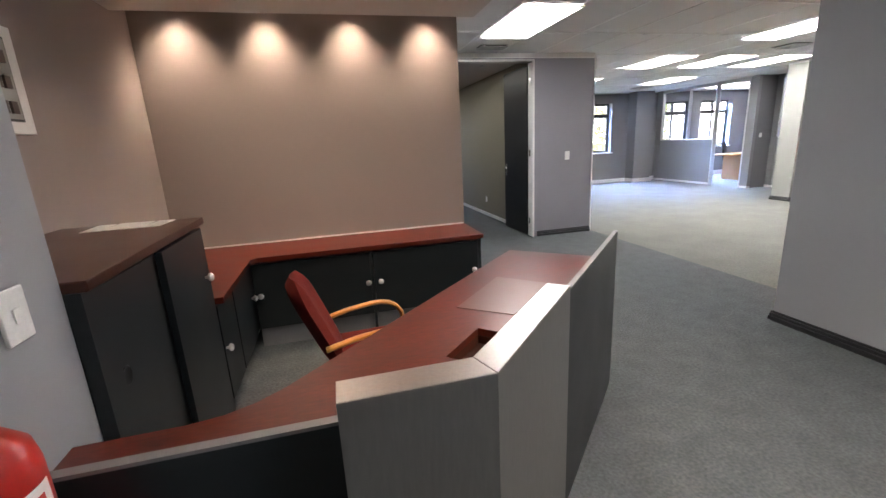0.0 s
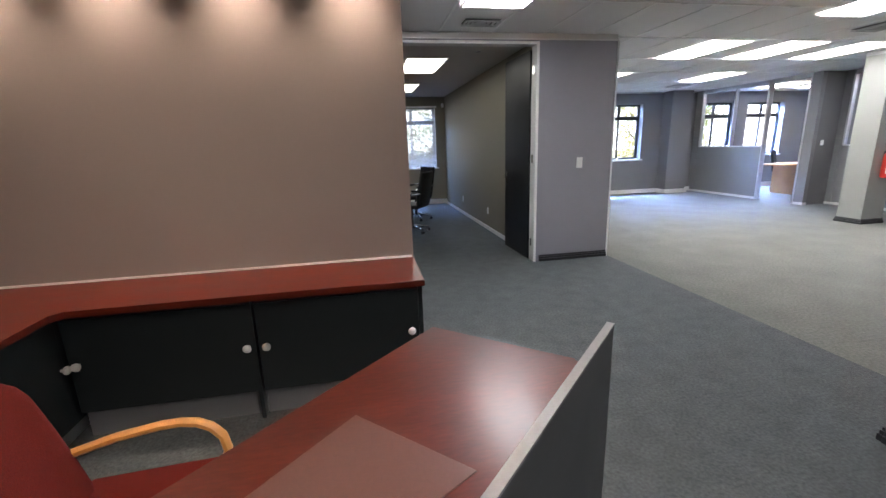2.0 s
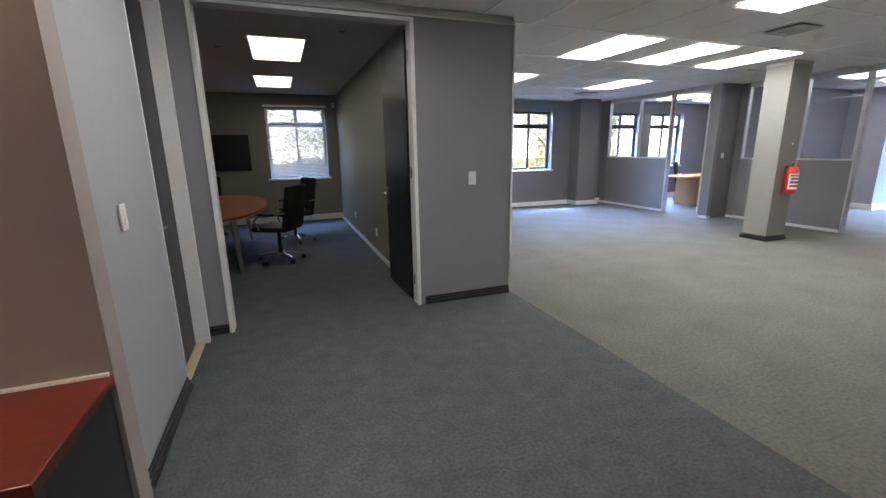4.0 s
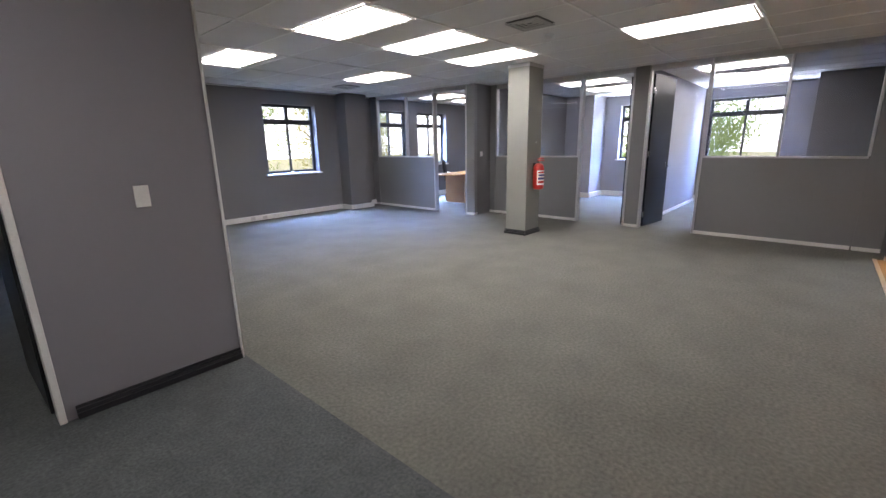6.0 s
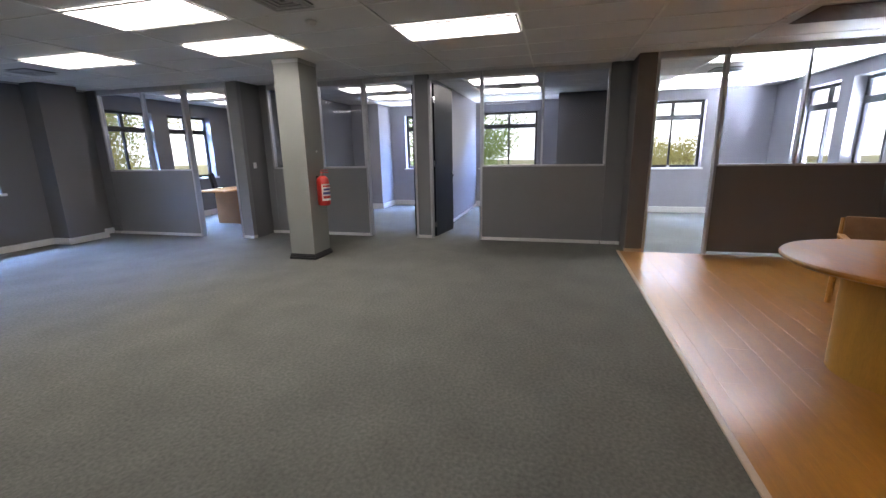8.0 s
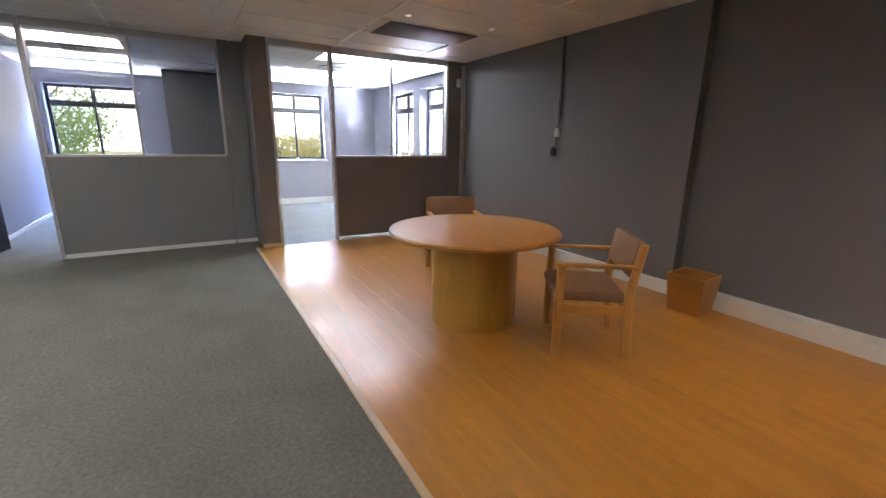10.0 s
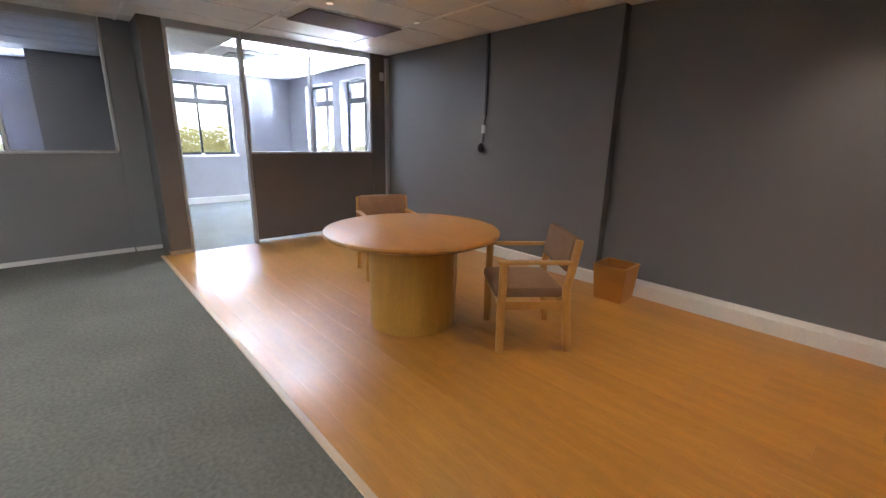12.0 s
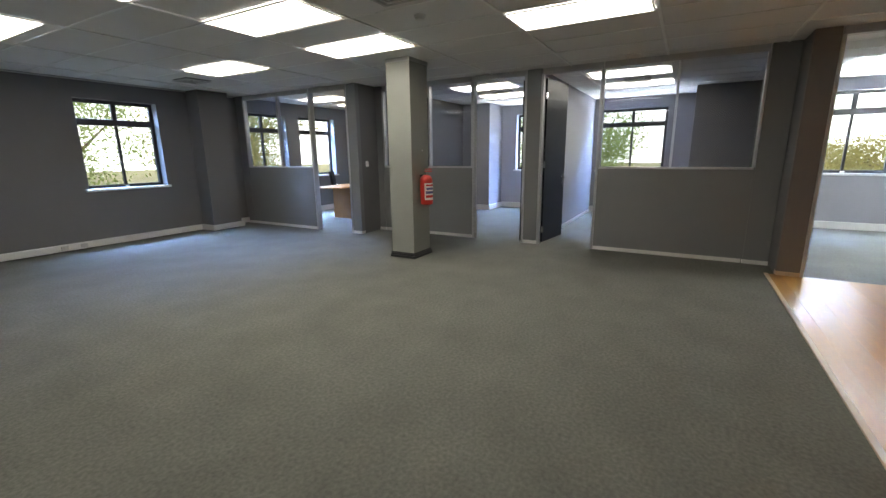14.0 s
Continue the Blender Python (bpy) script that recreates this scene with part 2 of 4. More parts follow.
def tube(bm, p0, p1, r0, r1=None, n=14):
    p0, p1 = Vector(p0), Vector(p1)
    r1 = r0 if r1 is None else r1
    m = Matrix.Translation((p0 + p1) / 2) @ (p1 - p0).to_track_quat("Z", "Y").to_matrix().to_4x4()
    bmesh.ops.create_cone(bm, cap_ends=True, segments=n, radius1=r0, radius2=r1, depth=(p1 - p0).length, matrix=m)
    return bm


def lathe(bm, profile, n=40, at=(0, 0, 0)):
    """A turned solid from (radius, height) pairs."""
    rings = []
    for r, z in profile:
        rings.append([bm.verts.new((at[0] + r * math.cos(2 * math.pi * i / n), at[1] + r * math.sin(2 * math.pi * i / n), at[2] + z)) for i in range(n)])
    for a, b in zip(rings, rings[1:]):
        for i in range(n):
            bm.faces.new((a[i], a[(i + 1) % n], b[(i + 1) % n], b[i]))
    bm.faces.new(rings[0][::-1]), bm.faces.new(rings[-1])
    return bm


def prism(bm, outline, z0, z1, bevel=0.0):
    """An upright slab over a plan outline (counter-clockwise)."""
    lo, hi = [bm.verts.new((x, y, z0)) for x, y in outline], [bm.verts.new((x, y, z1)) for x, y in outline]
    k = len(outline)
    f = [bm.faces.new(lo[::-1]), bm.faces.new(hi)]
    f += [bm.faces.new((lo[i], lo[(i + 1) % k], hi[(i + 1) % k], hi[i])) for i in range(k)]
    if bevel:
        bmesh.ops.bevel(bm, geom=list(f[1].edges), offset=bevel, segments=2, affect="EDGES", profile=0.5)
    return bm


def sweep(bm, points, w, h, up=(0, 0, 1)):
    """A rounded bar along points."""
    pts = [Vector(p) for p in points]
    rings = []
    for i, p in enumerate(pts):
        d = (pts[min(i + 1, len(pts) - 1)] - pts[max(i - 1, 0)]).normalized()
        side = d.cross(Vector(up)).normalized()
        top = side.cross(d).normalized()
        rings.append([bm.verts.new(p + side * (w / 2 * math.cos(a)) * 1.1 + top * (h / 2 * math.sin(a)) * 1.1) for a in [math.pi / 4 * (k + 0.5) for k in range(8)]])
    for a, b in zip(rings, rings[1:]):
        for i in range(8):
            bm.faces.new((a[i], a[(i + 1) % 8], b[(i + 1) % 8], b[i]))
    bm.faces.new(rings[0][::-1]), bm.faces.new(rings[-1])
    return bm


def link(name, bm, material, smooth=False):
    bmesh.ops.recalc_face_normals(bm, faces=bm.faces)
    me = bpy.data.meshes.new(name)
    bm.to_mesh(me)
    bm.free()
    me.materials.append(material)
    if smooth:
        me.shade_smooth()
        me.set_sharp_from_angle(angle=radians(40))
    return new(name, me)


def part(name, bm, material, parent, label="", smooth=False):
    ob = link(name, bm, material, smooth)
    ob.parent = parent
    return tagged(ob, label)


def thing(name, at, label, category, group="", turn=0.0):
    ob = new(name)
    ob.empty_display_size = 0.1
    ob.matrix_world = pose(*at, 0, 0, turn)
    return tagged(ob, label, category, group)


def structure(name, boxes, material, label="", bevel=0.0):
    bm = bmesh.new()
    for b in boxes:
        bx(bm, *b, bevel=bevel)
    return tagged(link(name, bm, material), label, kind="structure")


def B():
    return bmesh.new()


CEIL = 2.645


# ---- structure: walls ----
def wall_along(name, axis, a0, a1, b0, b1, material, holes=(), z1=CEIL, label=""):
    """A wall along x or y, from a0 to a1, b0..b1 thick, with openings (start, end, bottom, top)."""
    spans, at = [], a0
    for h0, h1, lo, hi in sorted(holes):
        spans += [(at, h0, 0, z1), (h0, h1, hi, z1)]
        if lo > 0:
            spans.append((h0, h1, 0, lo))
        at = h1
    spans.append((at, a1, 0, z1))
    boxes = [(s, e, b0, b1, lo, hi) if axis == "x" else (b0, b1, s, e, lo, hi) for s, e, lo, hi in spans if e - s > 1e-4]
    return structure(name, boxes, material, label)


WZ = (0.93, 2.36)
wall_along("wall_north", "x", 4.5, 15.3, 12.25, 12.5, M_WALL, [(5.06, 6.27, *WZ), (7.83, 9.04, *WZ), (10.78, 11.9, *WZ), (12.28, 13.5, *WZ)], label="dark grey painted outer wall with windows")
wall_along("wall_north_meeting", "x", -1.3, 4.5, 12.45, 12.7, M_CONF, [(2.28, 3.46, 0.93, 2.38)], label="olive grey painted wall of the meeting room")
wall_along("wall_meeting_east", "y", 6.67, 12.45, 3.70, 3.82, M_CONF, label="grey painted meeting room side wall")
wall_along("wall_meeting_west", "y", 6.67, 12.45, -1.3, -1.18, M_CONF)
wall_along("wall_open_west", "y", 6.67, 12.25, 4.50, 4.62, M_WALL)
structure("wall_pier", [(3.64, 4.62, 6.55, 6.67, 0, 2.575), (1.98, 3.64, 6.55, 6.67, 2.56, 2.575)], M_PIER, "blue-grey painted wall pier beside the meeting room door")
structure("wall_meeting_south", [(-1.3, 1.98, 6.55, 6.67, 0, 2.575)], M_PIER)
structure("ceiling_bulkhead", [(1.86, 4.62, 6.55, 6.67, 2.59, CEIL)], M_PLASTER, "white plaster strip over the pier")
wall_along("wall_passage", "y", 4.57, 6.55, 1.68, 1.80, M_LOBBY, [(5.72, 6.40, 0, 2.5)], label="pale grey painted passage wall")
structure("wall_reception_back", [(-0.57, 1.89, 4.45, 4.57, 0, CEIL)], M_TAUPE, "taupe painted feature wall lit by downlights")
structure("wall_reception_west", [(-0.82, -0.57, 1.96, 4.57, 0, CEIL)], M_TAUPE, "taupe painted reception side wall")
structure("wall_reception_near", [(-0.82, 0.0, -1.6, 1.96, 0, CEIL)], M_LOBBY, "grey painted wall end beside the reception desk")
structure("wall_entrance", [(-0.82, 4.06, -1.75, -1.6, 0, CEIL)], M_LOBBY)
structure("wall_kitchen_west", [(3.98, 4.04, -1.6, 3.04, 0, CEIL)], M_LOBBY, "pale grey painted wall end in the lobby")
structure("wall_south", [(6.95, 10.8, -0.72, -0.31, 0, CEIL), (4.04, 6.95, -0.72, -0.42, 0, CEIL)], M_WALL, "grey painted wall with a shallow step")
wall_along("wall_south_office", "x", 10.8, 15.15, -0.72, -0.45, M_OFFICE, [(11.3, 12.5, 1.05, 2.44), (12.8, 14.0, 1.05, 2.44)])
wall_along("wall_east_office", "y", -0.45, 2.74, 14.9, 15.15, M_OFFICE, [(0.8, 2.02, 1.0, 2.43)])
wall_along("wall_east", "y", 2.74, 9.2, 15.6, 15.85, M_OFFICE, [(4.35, 5.78, 1.0, 2.4), (6.5, 7.85, 1.0, 2.4)])
structure("wall_east_corner", [(15.2, 15.35, 9.2, 12.25, 0, CEIL)], M_OFFICE)
structure("wall_divider_north", [(10.72, 15.6, 9.0, 9.2, 0, CEIL)], M_WALL, "grey painted wall between two offices")
structure("wall_divider_middle", [(11.28, 15.6, 5.90, 6.06, 0, CEIL)], M_OFFICE, "pale lilac-grey wall between two offices")
structure("wall_divider_south", [(10.8, 15.6, 2.74, 2.86, 0, CEIL)], M_WALL, "grey painted wall between two offices")
structure("wall_pillar_north", [(9.6, 10.2, 11.88, 12.25, 0, CEIL)], M_WALL, "dark grey painted wall pillar")
structure("wall_pillar_office", [(14.75, 15.6, 8.25, 9.0, 0, CEIL)], M_OFFICE)
structure("wall_closet_office", [(14.4, 15.6, 2.86, 3.85, 0, CEIL)], M_WALL)

# floors
structure("floor_lobby", [(-1.3, 4.65, -1.6, 12.5, -0.12, 0.0)], M_CARPET_D, "mottled dark blue-grey carpet")
structure("floor_open_plan", [(4.65, 15.9, 2.95, 12.5, -0.12, 0.0), (10.74, 15.9, -0.6, 2.95, -0.12, 0.0)], M_CARPET_L, "worn grey-green carpet")
wood = structure("floor_wood", [(4.66, 10.735, -0.6, 2.945, -0.12, -0.006), (4.08, 4.66, -0.6, 2.945, 0.001, 0.002)], M_JOINT, "orange-brown laminate plank floor")
structure("trim_carpet_edge", [(4.08, 10.74, 2.925, 2.965, 0.0, 0.012)], M_TRIM, "pale beech edge strip between carpet and laminate", 0.004)

# suspended ceiling: tiles on a steel grid in one mesh
GX, GY, GX0, GY0 = 0.602, 1.227, 6.12, 4.23
bm = B()
for i in range(-13, 16):
    for j in range(-5, 7):
        x, y = GX0 + i * GX, GY0 + j * GY
        if x > 15.7 or y > 12.4:
            continue
        z = CEIL + random.uniform(0.002, 0.006)
        bx(bm, x + 0.012, x + GX - 0.012, y + 0.012, y + GY - 0.012, z, z + 0.015)
ceiling = tagged(link("ceiling", bm, M_TILE), "white mineral tiles in a suspended grid", kind="structure")
bm = B()
for i in range(-13, 17):
    bx(bm, GX0 + i * GX - 0.011, GX0 + i * GX + 0.011, -2.1, 12.6, CEIL - 0.002, CEIL + 0.02)
for j in range(-5, 8):
    bx(bm, -1.3, 15.9, GY0 + j * GY - 0.013, GY0 + j * GY + 0.013, CEIL - 0.008, CEIL + 0.019)
tagged(link("ceiling_grid", bm, M_TBAR), "white steel ceiling grid", kind="structure")
structure("ceiling_slab", [(-1.4, 16.0, -2.0, 12.8, 2.73, 3.0)], M_PLASTER)
structure("ceiling_meeting", [(-1.18, 3.70, 6.67, 12.45, CEIL - 0.02, CEIL - 0.006)], M_PLASTER, "smooth painted meeting room ceiling")
structure("ceiling_soffit", [(-0.57, 1.95, 1.55, 4.18, 2.445, CEIL - 0.010)], M_PLASTER, "lowered plaster soffit over the reception")

# skirtings
SK = 0.115
structure("baseboard_trunking", [(4.62, 9.6, 12.205, 12.25, 0.012, SK), (9.555, 10.245, 11.835, 11.88, 0.012, SK), (9.555, 9.6, 11.88, 12.205, 0.012, SK), (10.2, 10.245, 11.88, 12.25, 0.012, SK), (10.245, 10.64, 12.205, 12.25, 0.012, SK)], M_WHITE, "white cable trunking skirting", 0.004)
structure("baseboard_trunking_south", [(6.9, 10.72, -0.31, -0.265, 0.0, 0.13), (4.66, 6.9, -0.42, -0.25, 0.0, 0.13), (4.4, 4.66, -0.42, -0.36, 0.0, 0.09)], M_WHITE, "white cable trunking skirting", 0.004)
structure("baseboard_meeting", [(-1.18, 3.70, 12.41, 12.45, 0.012, 0.13)], M_WHITE, "cream trunking skirting", 0.004)
structure("baseboard_meeting_side", [(3.685, 3.70, 6.7, 12.41, 0.0, 0.06)], M_WHITE)
structure("baseboard_offices", [(14.86, 14.9, -0.45, 2.74, 0.0, 0.13), (15.56, 15.6, 3.85, 8.25, 0.0, 0.13), (14.71, 14.75, 8.21, 9.0, 0, 0.13), (14.75, 15.56, 8.21, 8.25, 0, 0.13), (11.3, 15.56, 6.06, 6.08, 0, 0.06), (11.3, 15.56, 5.88, 5.90, 0, 0.06), (10.8, 15.2, 12.21, 12.25, 0, 0.13)], M_WHITE, "white office skirting", 0.003)


def ribbed(name, runs):
    """A dark skirting of three stepped ribs along straight runs (x0, y0, x1, y1, outward x, outward y)."""
    bm = B()
    for x0, y0, x1, y1, ox, oy in runs:
        for k, (lo, hi, d) in enumerate(((0.0, 0.034, 0.026), (0.036, 0.058, 0.018), (0.060, 0.078, 0.010))):
            bx(bm, x0 if not ox else x0, x1 if not ox else x0 + ox * d, y0 if not oy else y0, y1 if not oy else y0 + oy * d, lo, hi, 0.003)
    return tagged(link(name, bm, M_SKIRT_D), "ribbed charcoal skirting", kind="structure")


ribbed("baseboard_pier", [(3.70, 6.55, 4.62, 6.55, 0, -1), (1.80, 6.55, 1.96, 6.55, 0, -1)])
ribbed("baseboard_passage", [(1.80, 4.57, 1.80, 5.70, 1, 0)])
ribbed("baseboard_lobby", [(3.98, -1.6, 3.98, 3.04, -1, 0), (3.96, 3.04, 4.08, 3.04, 0, 1)])

# white door linings and the corner trim
structure("trim_pier_corner", [(4.62, 4.634, 6.535, 6.69, 0, 2.575)], M_WHITE, "white corner trim on the pier")
structure("trim_meeting_door", [(3.622, 3.655, 6.535, 6.685, 0, 2.56), (1.965, 2.0, 6.535, 6.685, 0, 2.56), (2.0, 3.622, 6.535, 6.685, 2.53, 2.56)], M_WHITE, "white painted door lining", 0.003)
structure("trim_passage_door", [(1.67, 1.835, 6.385, 6.43, 0, 2.5), (1.67, 1.803, 5.715, 5.73, 0, 2.5), (1.67, 1.81, 5.73, 6.385, 2.46, 2.5)], M_WHITE, "white painted door lining", 0.003)
structure("trim_passage_threshold", [(1.69, 1.80, 5.735, 6.385, 0, 0.01)], M_TRIM)
structure("trim_ceiling_line", [(4.64, 10.6, 12.235, 12.25, CEIL - 0.025, CEIL - 0.008), (1.86, 4.63, 6.54, 6.67, 2.575, 2.59)], M_WHITE)


# ---- windows ----
def window(name, axis, a0, a1, z0, z1, wall_in, wall_out, label):
    """A dark four-pane window set back in its opening; wall_in is the room face, wall_out the outer one."""
    s = 1 if wall_out > wall_in else -1
    mid = wall_in + (wall_out - wall_in) * 0.72
    top = thing(name, (0, 0, 0), label, "window")
    tagged(top, kind="structure")

    def slab(nm, p0, p1, q0, q1, lo, hi, m, bev=0.0, lab=""):
        bm = B()
        if axis == "x":
            bx(bm, p0, p1, q0, q1, lo, hi, bev)
        else:
            bx(bm, q0, q1, p0, p1, lo, hi, bev)
        return part(nm, bm, m, top, lab)

    q0, q1, w, c = mid - 0.025, mid + 0.025, 0.055, (a0 + a1) / 2
    tr = z1 - 0.33
    slab("frame_jamb", a0, a0 + w, q0, q1, z0, z1, M_FRAME, 0.004)
    slab("frame_jamb", a1 - w, a1, q0, q1, z0, z1, M_FRAME, 0.004)
    slab("frame_head", a0 + w, a1 - w, q0, q1, z1 - w, z1, M_FRAME, 0.004)
    slab("frame_foot", a0 + w, a1 - w, q0, q1, z0, z0 + w, M_FRAME, 0.004)
    slab("transom", a0 + w, a1 - w, q0 - 0.012, q1 + 0.012, tr - 0.075, tr + 0.03, M_FRAME, 0.004)
    slab("mullion", c - 0.02, c + 0.02, q0, q1, z0 + w, tr - 0.075, M_FRAME, 0.004)
    slab("mullion", c - 0.035, c + 0.035, q0, q1, tr + 0.03, z1 - w, M_FRAME, 0.004)
    for p0, p1, lo, hi in ((a0 + w, c - 0.02, z0 + w, tr - 0.075), (c + 0.02, a1 - w, z0 + w, tr - 0.075), (a0 + w, c - 0.035, tr + 0.03, z1 - w), (c + 0.035, a1 - w, tr + 0.03, z1 - w)):
        slab("pane", p0, p1, mid - 0.003, mid + 0.003, lo, hi, M_GLASS).visible_shadow = False
    sill = slab("sill", a0 - 0.05, a1 + 0.05, wall_in - s * 0.035, wall_in - s * 0.002, z0 - 0.035, z0 + 0.004, M_WHITE, 0.004, "white painted sill")
    slab("sill_board", a0 + 0.001, a1 - 0.001, wall_in, mid - s * 0.026, z0 - 0.02, z0 + 0.004, M_WHITE)
    slab("stay", c - 0.03, c + 0.03, mid - s * 0.026, mid - s * 0.07, z0 + 0.005, z0 + 0.04, M_WHITE, 0.006, "white window stay")
    return top


WL = "four-pane window with dark aluminium frame"
window("window_1", "x", 7.83, 9.04, *WZ, 12.25, 12.5, WL)
window("window_10", "x", 5.06, 6.27, *WZ, 12.25, 12.5, WL)
window("window_2", "x", 10.78, 11.9, *WZ, 12.25, 12.5, WL)
window("window_3", "x", 12.28, 13.5, *WZ, 12.25, 12.5, WL)
window("window_4", "x", 2.28, 3.46, 0.93, 2.38, 12.45, 12.7, WL + " behind a blind")
window("window_5", "y", 4.35, 5.78, 1.0, 2.4, 15.6, 15.85, WL)
window("window_6", "y", 6.5, 7.85, 1.0, 2.4, 15.6, 15.85, WL)
window("window_7", "y", 0.8, 2.02, 1.0, 2.43, 14.9, 15.15, WL)
window("window_8", "x", 11.3, 12.5, 1.05, 2.44, -0.45, -0.72, WL)
window("window_9", "x", 12.8, 14.0, 1.05, 2.44, -0.45, -0.72, WL)


# ---- glazed partitions ----
def partition(name, x, posts, label, board, solid=(), gaps=(), skirt=True):
    """A half-glazed partition across x: glazing between posts, board below, solid stretches, door gaps with a head rail."""
    top = tagged(thing(name, (0, 0, 0), label, "partition"), kind="structure")

    def slab(nm, y0, y1, z0, z1, d, m, lab="", bev=0.0):
        bm = B()
        bx(bm, x - d, x + d, y0, y1, z0, z1, bev)
        return part(nm, bm, m, top, lab)

    lo, hi = min(posts), max(posts)
    slab("lower_board", lo - 0.0195, hi + 0.0195, 0.05, 1.194, 0.035, board)
    slab("sill_rail", lo, hi, 1.194, 1.222, 0.045, M_ALU, "aluminium glazing rail", 0.004)
    slab("head_rail", lo, hi, 2.56, 2.59, 0.045, M_ALU, "aluminium head rail", 0.004)
    slab("head_board", lo, hi, 2.59, CEIL, 0.035, M_VENT)
    if skirt:
        slab("skirting", lo, hi, 0.0, 0.052, 0.045, M_WHITE, "white skirting")
    for y in posts:
        slab("post", y - 0.014, y + 0.014, 1.222, 2.56, 0.045, M_ALU, "aluminium post", 0.004)
    for a, b in zip(sorted(posts), sorted(posts)[1:]):
        slab("pane", a + 0.014, b - 0.014, 1.222, 2.56, 0.004, M_PGLASS, "clear glass pane")
    for a, b in solid:
        slab("solid_board", a, b, 0.05, CEIL, 0.05, board)
        slab("skirting", a, b, 0.0, 0.052, 0.058, M_WHITE if skirt else M_TRIM, "skirting")
    for a, b in gaps:
        slab("head_rail", a, b, 2.56, 2.59, 0.045, M_ALU, "aluminium head rail", 0.004)
        slab("head_board", a, b, 2.59, CEIL, 0.035, M_VENT)
        slab("jamb", a - 0.017, a + 0.017, 0.0, 2.56, 0.056, M_ALU, "aluminium door jamb", 0.004)
        slab("jamb", b - 0.017, b + 0.017, 0.0, 2.56, 0.056, M_ALU, "aluminium door jamb", 0.004)
    return top


partition("partition_1", 10.68, (12.03, 11.02, 10.15), "half-glazed grey office partition with open doorway", M_PANEL, [(12.051, 12.25), (9.0, 9.2)], [(9.22, 10.12)])
partition("partition_2", 11.24, (8.85, 7.85, 7.03), "half-glazed blue-grey office partition with open doorway", M_PANEL, [(8.87, 9.0)], [(6.12, 7.0)])
partition("partition_3", 11.24, (5.0, 4.08, 3.16), "half-glazed grey office partition with solid end", M_PANEL, [(2.87, 3.14), (5.88, 6.10)], [(5.02, 5.86)])
partition("partition_4", 10.76, (1.82, 0.95, 0.0), "half-glazed brown-grey partition beside the laminate floor", M_BROWN, [(-0.34, -0.02), (2.64, 2.86)], [(1.84, 2.62)], skirt=False)
structure("trim_conduit", [(10.66, 10.71, -0.30, -0.25, 0.0, 2.6)], M_ALU, "grey vertical conduit in the corner")


# ---- doors ----
def door(name, hinge, turn, width, height, label, handle_side=1):
    d = tagged(thing(name, (*hinge, 0), label, "door", turn=turn), kind="structure")
    part("leaf", bx(B(), 0.0, width, -0.02, 0.02, 0.012, height, 0.003), M_DOOR, d, "dark painted door leaf")
    for s in (1, -1):
        bm = B()
        tube(bm, (width - 0.07, 0.02 * s, 1.02), (width - 0.07, 0.065 * s, 1.02), 0.009)
        tube(bm, (width - 0.07, 0.058 * s, 1.02), (width - 0.19, 0.058 * s, 1.02), 0.009)
        bx(bm, width - 0.09, width - 0.05, 0.02 * s, 0.025 * s, 0.9, 1.08, 0.002)
        part("door_handle", bm, M_CHROME, d, "chrome lever handle", True)
    for z in (0.22, 1.25, height - 0.25):
        bm = B()
        tube(bm, (-0.008, -0.012, z - 0.05), (-0.008, -0.012, z + 0.05), 0.009)
        bx(bm, -0.03, 0.03, -0.023, -0.0205, z - 0.045, z + 0.045)
        part("hinge", bm, M_CHROME, d, "steel hinge")
    return d


meeting_door = door("door_1", (3.625, 6.69), 92, 0.8, 2.5, "dark painted meeting room door standing open")
for z in (0.24, 1.27, 2.27):
    p = part("hinge_plate", bx(B(), 3.618, 3.6215, 6.60, 6.645, z - 0.05, z + 0.05), M_CHROME, meeting_door, "steel hinge plate")
    p.matrix_local = pose(3.625, 6.69, 0, 0, 0, 92).inverted()
door("door_2", (11.31, 5.838), -8.3, 0.80, 2.52, "dark painted office door standing open")
door("door_3", (10.84, 2.60), -2, 0.76, 2.52, "dark painted office door folded back")
door("door_4", (11.31, 6.18), 3, 0.84, 2.52, "dark painted office door folded back")
door("door_5", (1.715, 6.38), -90, 0.645, 2.45, "dark painted passage door, shut")


# ---- lights in the ceiling ----
def panel_light(at, w, l, material, group):
    t = thing("ceiling_light", (at[0], at[1], CEIL - 0.003), "lit white fluorescent ceiling panel", "ceiling light", group)
    bm = B()
    for a in ((-w / 2, w / 2, -l / 2, -l / 2 + 0.018), (-w / 2, w / 2, l / 2 - 0.018, l / 2), (-w / 2, -w / 2 + 0.018, -l / 2 + 0.018, l / 2 - 0.018), (w / 2 - 0.018, w / 2, -l / 2 + 0.018, l / 2 - 0.018)):
        bx(bm, *a, -0.012, -0.002)
    part("frame", bm, M_TBAR, t)
    part("diffuser", bx(B(), -w / 2 + 0.018, w / 2 - 0.018, -l / 2 + 0.018, l / 2 - 0.018, -0.008, -0.003), material, t, "glowing opal diffuser")
    return t


